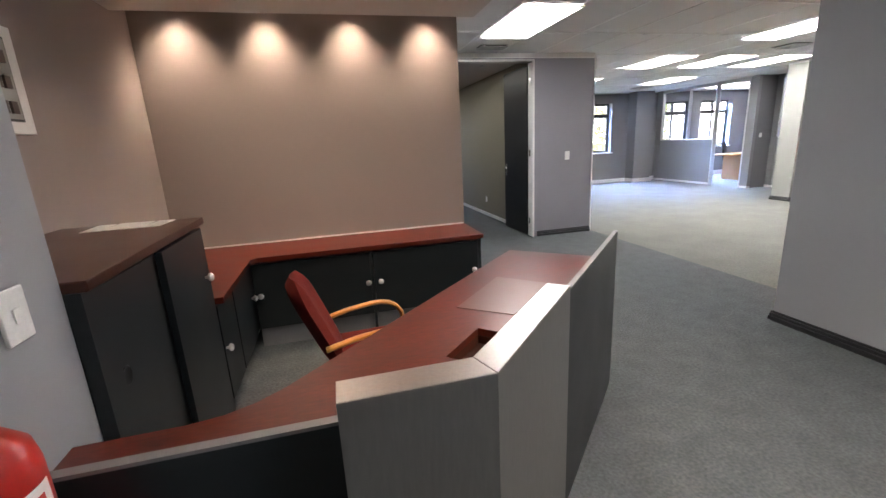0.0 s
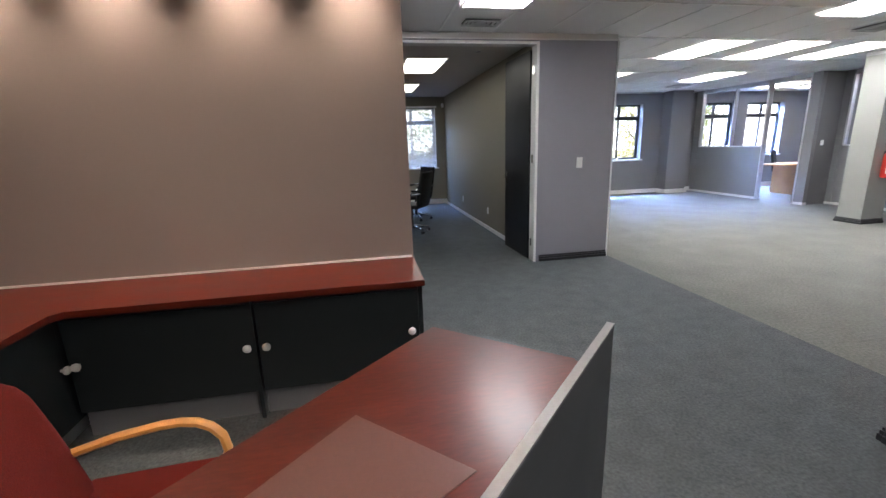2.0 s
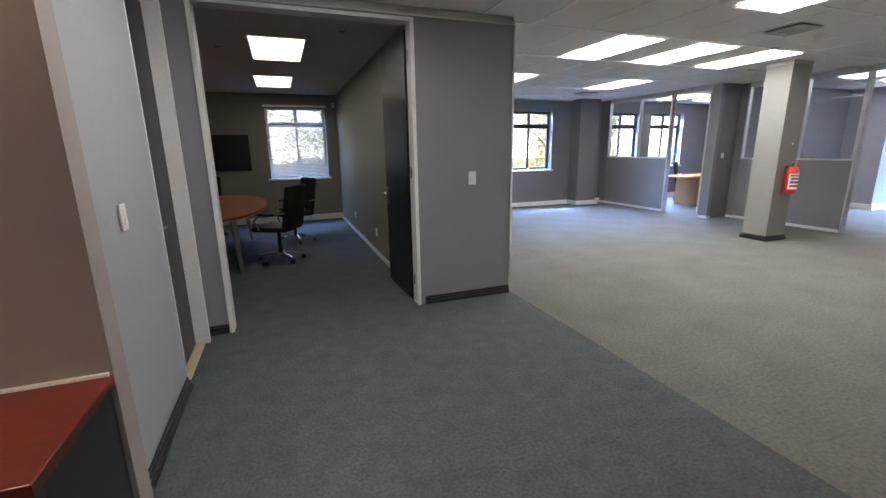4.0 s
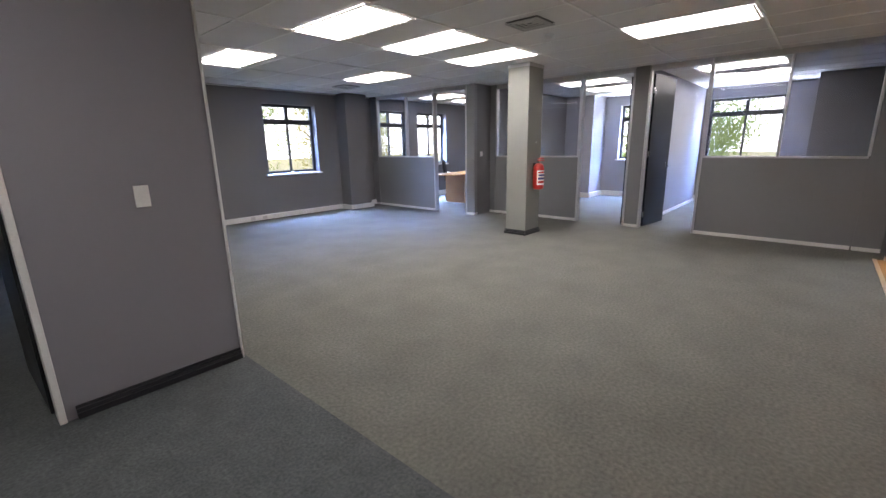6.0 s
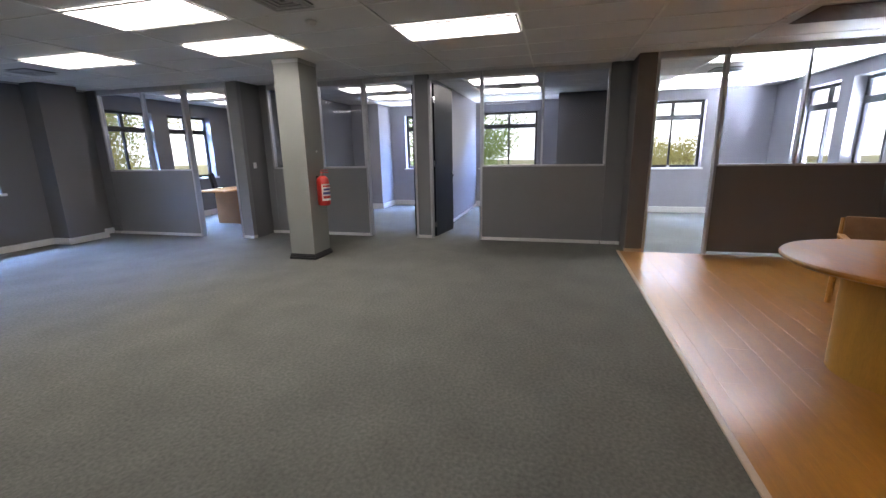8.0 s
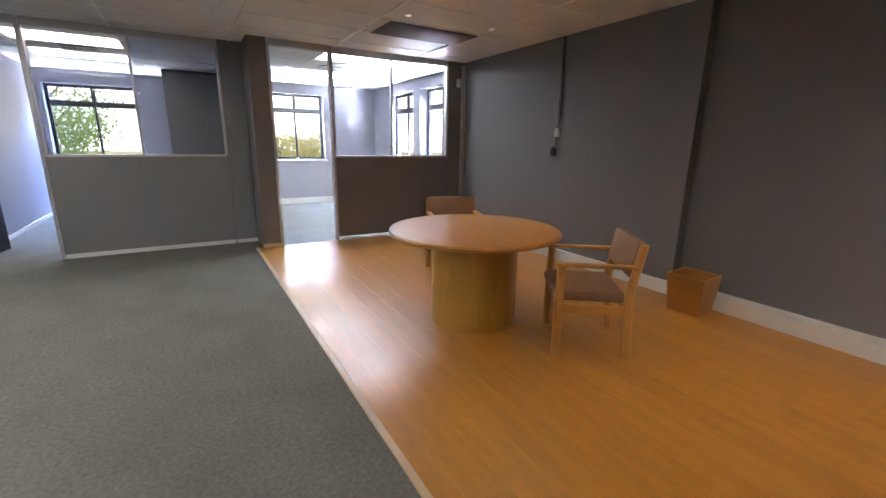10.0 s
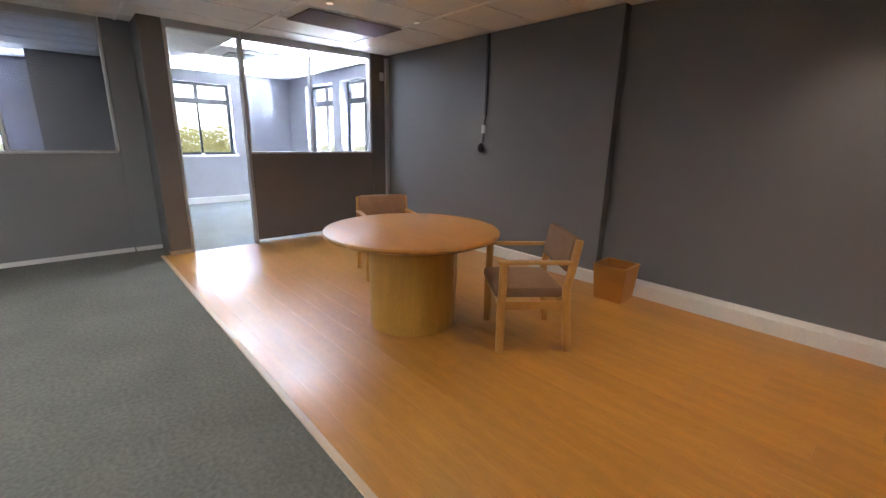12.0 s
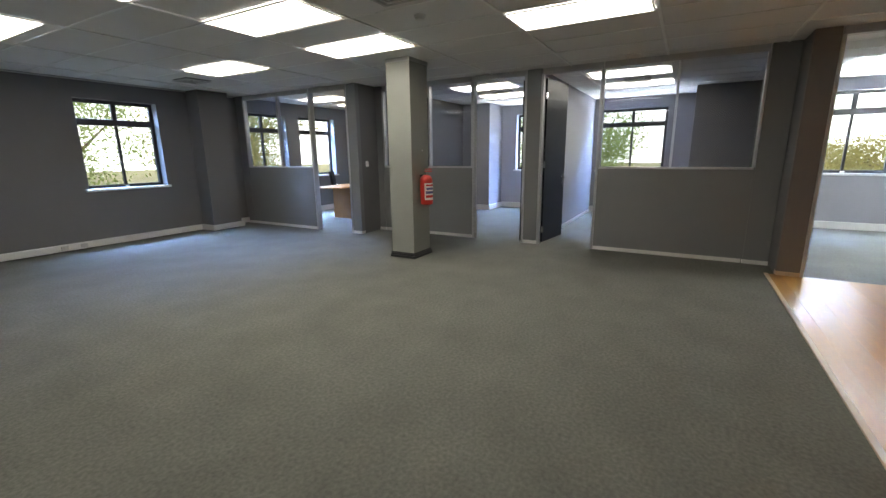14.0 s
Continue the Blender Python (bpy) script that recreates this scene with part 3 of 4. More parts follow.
for x, y in ((6.37, 7.3), (7.57, 7.3), (8.77, 7.3), (6.27, 9.7), (8.72, 9.7), (6.58, 5.09), (8.84, 4.85)):
    panel_light((x, y), 0.585, 1.19, M_LIGHT, "open plan ceiling lights")
panel_light((2.84, 5.09), 0.59, 1.20, M_LIGHT, "lobby ceiling lights")
# unseen panel, added behind the walk's start to brighten the lobby
panel_light((2.37, 0.65), 0.59, 1.19, M_LIGHT, "lobby ceiling lights")
for x, y in ((2.58, 8.4), (2.51, 10.84)):
    t = panel_light((x, y), 0.585, 1.21, M_LIGHTC, "meeting room ceiling lights")
    t.location.z = CEIL - 0.018
for x, y in ((12.37, 7.33), (13.66, 7.33), (12.28, 4.8), (13.57, 4.8), (11.94, 10.96), (13.19, 10.96)):
    panel_light((x, y), 0.585, 1.19, M_LIGHT, "office ceiling lights")
for x, y in ((11.42, 1.13), (13.23, 1.22)):
    panel_light((x, y), 0.59, 1.32, M_LIGHTD, "office ceiling lights")


def downlight(at, power, material=M_LAMP, spot=70, target=None, group="downlights"):
    x, y, z = at
    t = thing("downlight", (x, y, z), "small recessed round downlight with white rim", "downlight", group)
    bm = B()
    lathe(bm, [(0.046, 0.0), (0.052, -0.004), (0.05, -0.007), (0.036, -0.006), (0.034, 0.0)], 24)
    part("rim", bm, M_WHITE, t, "", True)
    part("lamp", lathe(B(), [(0.028, -0.004), (0.026, -0.0055), (0.005, -0.006)], 20), material, t, "glowing lamp")
    l = new("downlight_beam", bpy.data.lights.new("downlight_beam", "SPOT"))
    l.data.energy, l.data.color, l.data.spot_size, l.data.spot_blend, l.data.shadow_soft_size = power, (1.0, 0.78, 0.60), radians(spot), 1.0, 0.05
    l.matrix_world = look((x, y, z - 0.02), target or (x, y + 0.0001, 0))
    return t


for x in (-0.27, 0.35, 0.985, 1.61):
    downlight((x, 4.295, CEIL - 0.009), 18, spot=92, target=(x, 4.34, 0), group="reception wall downlights")
for x, y in ((1.74, 2.62), (0.45, 3.2)):
    downlight((x, y, 2.444), 16, spot=140, group="reception desk downlights")
for x, y, p in ((8.89, 1.58, 17), (8.84, 0.58, 17), (5.1, 0.2, 30), (5.2, 1.45, 34), (7.35, 1.25, 24)):
    downlight((x, y, CEIL - 0.004), p, spot=112, group="kitchen downlights")
downlight((2.15, 1.5, CEIL - 0.004), 40, spot=95, group="lobby downlights")


for x, y in ((1.96, 8.41), (2.51, 9.72), (1.27, 10.88), (3.18, 7.4)):
    t = thing("downlight", (x, y, CEIL - 0.0205), "small recessed downlight, switched off", "downlight", "meeting room downlights")
    part("rim", lathe(B(), [(0.05, 0.0), (0.054, -0.004), (0.05, -0.007), (0.036, -0.006), (0.034, 0.0)], 24), M_VENT, t, "", True)
    part("lamp", lathe(B(), [(0.034, -0.003), (0.03, -0.004), (0.005, -0.0045)], 20), M_FRAME, t, "dark unlit lamp")


def vent(at, w, l, z=CEIL):
    t = thing("ceiling_vent", (at[0], at[1], z - 0.004), "grey louvred square ceiling air vent", "air vent")
    # flat sheet, its dark colour stands for shade inside the duct
    part("backing", bx(B(), -w / 2, w / 2, -l / 2, l / 2, -0.002, 0.0), M_VENT_SHADE, t)
    for k in range(4):
        f = 1 - k * 0.24
        bm = B()
        a, b, d = w / 2 * f, l / 2 * f, 0.022
        z0 = -0.012 - 0.004 * (3 - k)
        for q in ((-a, a, -b, -b + d), (-a, a, b - d, b), (-a, -a + d, -b + d, b - d), (a - d, a, -b + d, b - d)):
            bx(bm, *q, z0, z0 + 0.008)
        part("slat", bm, M_VENT, t)
    return t


vent((7.6, 6.0), 0.36, 0.36)
vent((2.86, 6.14), 0.36, 0.2)
vent((8.98, 10.96), 0.4, 0.4)
vent((12.95, 7.24), 0.4, 0.4), vent((12.9, 4.75), 0.4, 0.4), vent((12.42, 1.32), 0.4, 0.4)
t = thing("smoke_detector", (8.17, 6.09, CEIL - 0.004), "round white smoke detector on the ceiling", "smoke detector")
part("base", lathe(B(), [(0.05, 0.0), (0.055, -0.012), (0.05, -0.02)], 28), M_WHITE, t, "", True)
part("cap", lathe(B(), [(0.042, -0.02), (0.04, -0.04), (0.02, -0.047)], 28), M_WHITE, t, "", True)
t = thing("ceiling_grille", (9.46, 1.09, CEIL - 0.006), "brown-grey slatted return air grille in the ceiling", "air vent")
part("backing", bx(B(), -0.29, 0.29, -0.56, 0.56, -0.002, 0.0), M_PURPLE, t)
for k in range(14):
    part("slat", bx(B(), -0.28 + k * 0.04, -0.262 + k * 0.04, -0.55, 0.55, -0.012, -0.002), M_PURPLE, t)


# ---- reception ----
desk = thing("reception_desk", (0, 0, 0), "angled mahogany reception desk with brushed steel front and dark panels", "reception desk")
outer = [(0.003, 1.625), (0.69, 1.625), (0.69, 1.575), (1.015, 1.575), (1.435, 1.995), (1.50, 1.985), (2.235, 2.712), (2.225, 2.85), (1.82, 3.21), (0.52, 1.945), (0.44, 1.885), (0.36, 1.85), (0.27, 1.835), (0.003, 1.83)]
hole = [(1.14, 1.865), (1.32, 2.045), (1.225, 2.14), (1.045, 1.96)]
bm = B()
top_loops = []
for z in (0.745, 0.775):
    edges = []
    for loop in (outer, hole):
        vs = [bm.verts.new((x, y, z)) for x, y in loop]
        edges += [bm.edges.new((vs[i], vs[(i + 1) % len(vs)])) for i in range(len(vs))]
        top_loops.append(vs)
    bmesh.ops.triangle_fill(bm, use_beauty=True, use_dissolve=False, edges=edges)
for lo, hi in ((top_loops[0], top_loops[2]), (top_loops[1], top_loops[3])):
    k = len(lo)
    for i in range(k):
        bm.faces.new((lo[i], lo[(i + 1) % k], hi[(i + 1) % k], hi[i]))
part("worktop", bm, M_MAHOG, desk, "polished mahogany worktop")
bm = B()
prism(bm, [(x, y) for x, y in ((1.13, 1.855), (1.33, 2.045), (1.225, 2.15), (1.035, 1.96))], 0.70, 0.71)
part("tray", bm, M_MAHOG_D, desk, "sunken dark wood tray")
bm = B()
for (ax, ay), (bx_, by_) in zip(hole, hole[1:] + hole[:1]):
    d = Vector((bx_ - ax, by_ - ay, 0)).normalized()
    o = Vector((d.y, -d.x, 0)) * 0.008
    prism(bm, [(ax, ay), (bx_, by_), (bx_ + o.x, by_ + o.y), (ax + o.x, ay + o.y)], 0.71, 0.744)
part("tray_side", bm, M_MAHOG_D, desk)
part("desk_inlay", prism(B(), [(1.205, 2.37), (1.405, 2.205), (1.79, 2.445), (1.53, 2.705)], 0.7755, 0.7785, 0.001), M_INSET, desk, "matt brown writing inlay")
part("steel_casing", prism(B(), [(0.69, 1.48), (1.05, 1.48), (1.0195, 1.5705), (0.69, 1.5705)], 0.0, 0.98, 0.003), M_STEEL, desk, "brushed steel casing")
part("steel_casing", prism(B(), [(1.051, 1.481), (1.51, 1.94), (1.445, 1.994), (1.0205, 1.5715)], 0.0, 0.98, 0.003), M_STEEL, desk, "brushed steel casing")
part("front_panel", prism(B(), [(1.512, 1.948), (2.255, 2.690), (2.242, 2.703), (1.499, 1.961)], 0.0, 0.955), M_DARKPANEL, desk, "dark grey front panel")
part("panel_edging", prism(B(), [(1.512, 1.947), (2.257, 2.690), (2.242, 2.705), (1.497, 1.961)], 0.955, 0.962), M_EDGE, desk, "pale edging strip")
part("wing_panel", bx(B(), 0.003, 0.688, 1.60, 1.624, 0.0, 0.845), M_BLACK, desk, "black wing panel")
part("panel_edging", bx(B(), 0.003, 0.688, 1.598, 1.626, 0.845, 0.855), M_EDGE, desk, "pale edging strip")
part("support_panel", prism(B(), [(2.05, 2.93), (2.07, 2.95), (1.87, 3.12), (1.85, 3.10)], 0.0, 0.744), M_BLACK, desk, "black end support")
part("support_panel", prism(B(), [(0.75, 1.75), (0.77, 1.75), (0.77, 2.10), (0.75, 2.10)], 0.0, 0.744), M_BLACK, desk, "black support")

counter = thing("back_counter", (0, 0, 0), "mahogany counter top running round two reception walls", "counter")
part("counter_top", prism(B(), [(-0.565, 3.07), (0.085, 3.07), (0.085, 3.87), (0.125, 3.92), (1.89, 3.92), (1.89, 4.445), (-0.565, 4.445)], 0.705, 0.74, 0.004), M_MAHOG, counter)
bm = B()
bx(bm, -0.56, 1.88, 4.435, 4.448, 0.741, 0.752), bx(bm, -0.568, -0.555, 3.07, 4.43, 0.741, 0.752)
part("sealant_bead", bm, M_WHITE, counter, "white sealant line")


def knob(parent, at, d):
    bm = B()
    lathe(bm, [(0.008, 0.0), (0.008, 0.012), (0.02, 0.018), (0.023, 0.028), (0.016, 0.038), (0.005, 0.041)], 20)
    bmesh.ops.transform(bm, matrix=Matrix.Translation(at) @ Vector(d).to_track_quat("Z", "Y").to_matrix().to_4x4(), verts=bm.verts)
    return part("knob", bm, M_KNOB, parent, "round nickel knob", True)


def base_unit(x0, x1, split, label):
    t = thing("base_cabinet", (x0, 0, 0), label, "cabinet", "reception base cabinets")
    w = x1 - x0
    part("body", bx(B(), 0.0, w, 3.99, 4.44, 0.16, 0.704), M_BLACK, t)
    part("plinth", bx(B(), 0.0, w, 4.0, 4.42, 0.0, 0.158), M_EDGE, t, "recessed grey plinth")
    a, b = split
    dr = part("cabinet_door", bx(B(), a, b, 3.955, 3.985, 0.165, 0.68, 0.002), M_BLACK, t, "black laminate sliding door")
    for k in (a + 0.045, b - 0.04):
        knob(dr, (k, 3.955, 0.437), (0, -1, 0))
    part("door_track", bx(B(), 0.0, w - 0.024, 3.957, 3.987, 0.684, 0.703), M_PLASTIC, t, "black sliding track")
    part("end_panel", bx(B(), w - 0.022, w, 3.945, 3.9885, 0.0, 0.704), M_BLACK, t)
    return t


base_unit(0.06, 0.962, (0.004, 0.898), "black laminate base cabinet with sliding door and chrome knobs")
base_unit(0.968, 1.875, (0.003, 0.899 - 0.02), "black laminate base cabinet at the counter end")
t = thing("base_cabinet", (0, 0, 0), "black laminate base cabinet along the side wall", "cabinet", "reception base cabinets")
part("body", bx(B(), -0.56, 0.02, 3.07, 4.44, 0.10, 0.704), M_BLACK, t)
part("plinth", bx(B(), -0.5, -0.02, 3.07, 4.4, 0.0, 0.10), M_ALU, t, "grey plinth")
for a, b, k in ((3.075, 3.42, 3.10), (3.44, 3.95, 3.925)):
    dr = part("cabinet_door", bx(B(), 0.021, 0.045, a, b, 0.12, 0.69, 0.002), M_BLACK, t, "black laminate door")
    knob(dr, (0.045, k, 0.43), (1, 0, 0))

t = thing("storage_cabinet", (0, 0, 0), "tall black storage cabinet with dark mahogany top", "cabinet")
part("body", bx(B(), -0.56, 0.0, 1.965, 3.06, 0.0, 1.15), M_BLACK, t)
part("cabinet_top", bx(B(), -0.565, 0.06, 1.963, 3.075, 1.15, 1.183, 0.004), M_MAHOG_D, t, "dark mahogany top")
part("post", bx(B(), 0.001, 0.04, 1.965, 2.07, 0.0, 1.149), M_BLACK, t, "black frame post")
dr = part("cabinet_door", bx(B(), 0.004, 0.022, 2.072, 2.49, 0.06, 1.13, 0.002), M_BLACK, t, "black sliding door")
part("finger_pull", lathe(B(), [(0.03, 0.0), (0.034, 0.003), (0.03, 0.006), (0.02, 0.002)], 24), M_PLASTIC, dr, "round finger pull", True).matrix_local = pose(0.022, 2.11, 0.82, 0, 90, 0)
dr = part("cabinet_door", bx(B(), 0.018, 0.045, 2.52, 3.055, 0.06, 1.13, 0.002), M_BLACK, t, "black sliding door")
knob(dr, (0.045, 2.98, 0.885), (1, 0, 0))
for x, y, r in ((-0.355, 2.965, 3), (-0.27, 2.975, -2), (-0.19, 2.97, 2), (-0.105, 2.965, -3)):
    t = thing("paper_sheet", (x, y, 1.1835), "loose white paper sheet lying on the cabinet top", "paper", "papers on the cabinet", turn=r)
    part("sheet", bx(B(), -0.038, 0.038, -0.095, 0.095, 0.0, 0.0025), M_LABEL, t)


def office_chair_red():
    t = thing("reception_chair", (0.85, 2.88, 0), "red upholstered office chair with honey beech arms", "chair", turn=-87)
    bm = B()
    n, h = 9, 12
    grid = []
    for side in (0, 1):
        rows = []
        for j in range(h + 1):
            v = j / h
            w = 0.225 * (1 - 0.25 * (1 - v) ** 2) * (1 - max(0, (v - 0.72) / 0.28) ** 2.2 * 0.55)
            row = []
            for i in range(n + 1):
                u = i / n * 2 - 1
                edge = max(0.0, 1 - abs(u) ** 4) ** 0.5 * max(0.0, 1 - abs(2 * v - 1) ** 6) ** 0.5
                thick = 0.05 * edge
                row.append(bm.verts.new((u * w, -0.19 - 0.20 * v + 0.03 * u * u + (thick if side else -thick), 0.365 + 0.51 * v)))
            rows.append(row)
        grid.append(rows)
    for side, rows in enumerate(grid):
        for j in range(h):
            for i in range(n):
                q = (rows[j][i], rows[j][i + 1], rows[j + 1][i + 1], rows[j + 1][i])
                bm.faces.new(q if side else q[::-1])
    bmesh.ops.remove_doubles(bm, verts=bm.verts, dist=0.002)
    part("backrest", bm, M_RED, t, "rounded red fabric backrest", True)
    part("seat", bx(B(), -0.22, 0.22, -0.22, 0.22, 0.36, 0.43, 0.03), M_RED, t, "red fabric seat", True)
    for s in (-1, 1):
        pts = [(0.205 * s, -0.25, 0.530), (0.208 * s, -0.1, 0.565), (0.21 * s, 0.03, 0.580), (0.21 * s, 0.09, 0.581), (0.21 * s, 0.14, 0.570), (0.21 * s, 0.18, 0.545), (0.21 * s, 0.21, 0.505), (0.21 * s, 0.22, 0.450), (0.205 * s, 0.21, 0.400), (0.2 * s, 0.17, 0.375)]
        part("armrest", sweep(B(), pts, 0.026, 0.048, (1, 0, 0.2)), M_ARM, t, "bent honey beech arm", True)
    part("column", tube(B(), (0, 0, 0.08), (0, 0, 0.38), 0.03), M_PLASTIC, t, "", True)
    for k in range(5):
        a = 2 * math.pi * k / 5 + 0.3
        bm = B()
        sweep(bm, [(0, 0, 0.11), (0.16 * math.cos(a), 0.16 * math.sin(a), 0.10), (0.29 * math.cos(a), 0.29 * math.sin(a), 0.075)], 0.05, 0.03)
        leg = part("leg", bm, M_PLASTIC, t, "", True)
        part("castor", tube(B(), (0.29 * math.cos(a), 0.29 * math.sin(a) - 0.02, 0.028), (0.29 * math.cos(a), 0.29 * math.sin(a) + 0.02, 0.028), 0.028), M_PLASTIC, leg)
    return t


office_chair_red()

t = thing("distribution_board", (-0.568, 2.80, 1.62), "white wall box with rounded dark-edged window over breakers", "electrical panel")
part("box", bx(B(), 0.0, 0.035, -0.24, 0.24, 0.0, 0.44, 0.004), M_WHITE, t)
part("window_rim", bx(B(), 0.036, 0.042, -0.17, 0.17, 0.05, 0.39, 0.002), M_FRAME, t, "dark window rim")
part("window_back", bx(B(), 0.043, 0.045, -0.16, 0.16, 0.06, 0.38), M_COLUMN, t, "pale grey window")
for r in range(3):
    for c in range(5):
        part("breaker", bx(B(), 0.046, 0.056, -0.13 + c * 0.055, -0.095 + c * 0.055, 0.08 + r * 0.1, 0.13 + r * 0.1), M_TOP, t, "dark breaker switch")
t = thing("wall_trunking", (-0.568, 2.86, 1.185), "brown vertical cable trunking below the wall box", "cable trunking")
part("channel", bx(B(), 0.0, 0.022, -0.022, 0.022, 0.0, 0.433, 0.003), M_PURPLE, t)


def plate(name, at, turn, w, h, label, rockers=1, material=M_WHITE):
    """A switch or socket plate on a wall; it faces -y before its turn."""
    t = thing(name, at, label, "switch" if "switch" in name else "socket", turn=turn)
    part("plate", bx(B(), -w / 2, w / 2, -0.010, 0.0, -h / 2, h / 2, 0.003), material, t)
    for k in range(rockers):
        part("rocker", bx(B(), -0.011, 0.011, -0.014, -0.0102, -0.018 + 0.04 * (k - (rockers - 1) / 2), 0.018 + 0.04 * (k - (rockers - 1) / 2), 0.002), material, t)
    return t


plate("light_switch", (4.20, 6.549, 1.205), 0, 0.075, 0.125, "white rocker light switch on the pier")
plate("light_switch", (0.001, 1.775, 1.165), 90, 0.085, 0.125, "white rocker light switch beside the desk")
plate("light_switch", (1.801, 5.10, 1.2), 90, 0.075, 0.12, "white rocker light switch on the passage wall", 2)
plate("wall_socket", (3.699, 8.75, 0.33), -90, 0.075, 0.11, "white wall socket near the floor")
plate("wall_socket", (3.699, 10.6, 0.33), -90, 0.075, 0.11, "white wall socket near the floor")
plate("thermostat_switch", (10.86, 8.999, 1.27), 0, 0.075, 0.10, "small white thermostat on the wall return")
for x in (7.35, 7.60):
    plate("trunking_socket", (x, 12.204, 0.065), 0, 0.09, 0.06, "grey socket in the white trunking", 1, M_VENT)
plate("trunking_socket", (5.35, -0.249, 0.09), 180, 0.1, 0.06, "white socket in the trunking")
plate("trunking_socket", (5.0, -0.249, 0.09), 180, 0.1, 0.06, "white socket in the trunking", 2)


def extinguisher(at, turn, label):
    t = thing("fire_extinguisher", at, label, "fire extinguisher", turn=turn)
    part("cylinder", lathe(B(), [(0.055, 0.0), (0.07, 0.012), (0.072, 0.03), (0.072, 0.27), (0.066, 0.305), (0.045, 0.33), (0.024, 0.342)], 32), M_EXT, t, "", True)
    def arc(r0, r1, a0, a1, z0, z1):
        bm, n = B(), 12
        ring = [(math.radians(a0 + (a1 - a0) * k / n)) for k in range(n + 1)]
        prism(bm, [(r1 * math.sin(a), -r1 * math.cos(a)) for a in ring] + [(r0 * math.sin(a), -r0 * math.cos(a)) for a in ring[::-1]], z0, z1)
        return bm

    lab = part("label", arc(0.0722, 0.0732, -62, 62, 0.06, 0.25), M_LABEL, t, "white paper label")
    for z0, z1, a0, a1, m in ((0.215, 0.235, -50, 50, M_EXT), (0.175, 0.20, -45, 30, M_INK), (0.13, 0.16, -50, 45, M_INK), (0.085, 0.115, -50, 50, M_EXT)):
        part("print_bar", arc(0.0733, 0.0736, a0, a1, z0, z1), m, lab)
    bm = B()
    tube(bm, (0, 0, 0.342), (0, 0, 0.375), 0.016)
    part("valve", bm, M_CHROME, t, "metal valve", True)
    bm = B()
    bx(bm, -0.012, 0.012, -0.09, 0.02, 0.375, 0.385, 0.003), bx(bm, -0.012, 0.012, -0.085, 0.01, 0.40, 0.41, 0.003)
    part("lever", bm, M_EXT, t, "red lever")
    part("bracket", bx(B(), -0.02, 0.02, 0.072, 0.085, 0.1, 0.34), M_SKIRT_D, t, "wall bracket")
    t.scale = (1.2, 1.2, 1.2)
    return t


extinguisher((9.655, 6.978, 0.745), -14, "red fire extinguisher with white label on the column")
extinguisher((0.09, 1.458, 0.648), 40, "red fire extinguisher with white label by the desk")

# ---- open plan ----
col = tagged(thing("column", (9.675, 7.265, 0), "square light grey painted column with dark ribbed base", "column"), kind="structure")
part("shaft", bx(B(), -0.215, 0.215, -0.185, 0.185, 0.0, CEIL, 0.004), M_COLUMN, col)
part("capital_trim", bx(B(), -0.222, 0.222, -0.192, 0.192, CEIL - 0.05, CEIL - 0.006), M_VENT, col, "grey collar")
for lo, hi, d in ((0.0, 0.034, 0.022), (0.036, 0.058, 0.016), (0.060, 0.078, 0.010)):
    part("base_rib", bx(B(), -0.215 - d, 0.215 + d, -0.185 - d, 0.185 + d, lo, hi, 0.003), M_SKIRT_D, col, "charcoal rib")
part("sensor", lathe(B(), [(0.012, 0), (0.012, 0.008), (0.006, 0.012)], 16), M_WHITE, col, "white sensor dot").matrix_local = pose(0.05, -0.185, 1.48, 90, 0, 0)

# ---- eating area ----
t = thing("round_table", (7.42, 1.73, 0.004), "round oak veneer table on a drum base", "table")
part("tabletop", lathe(B(), [(0.60, 0.715), (0.65, 0.718), (0.672, 0.73), (0.676, 0.745), (0.668, 0.757), (0.65, 0.762)], 72), M_OAK, t, "round oak top with bullnose edge", True)
part("drum_base", lathe(B(), [(0.335, 0.0), (0.335, 0.714)], 64), M_OAKV, t, "curved oak veneer drum", True)
part("seam_strip", bx(B(), -0.328, -0.338, -0.11, -0.10, 0.002, 0.712), M_TRIM, t, "pale joint strip").matrix_local = pose(0, 0, 0, 0, 0, 22)


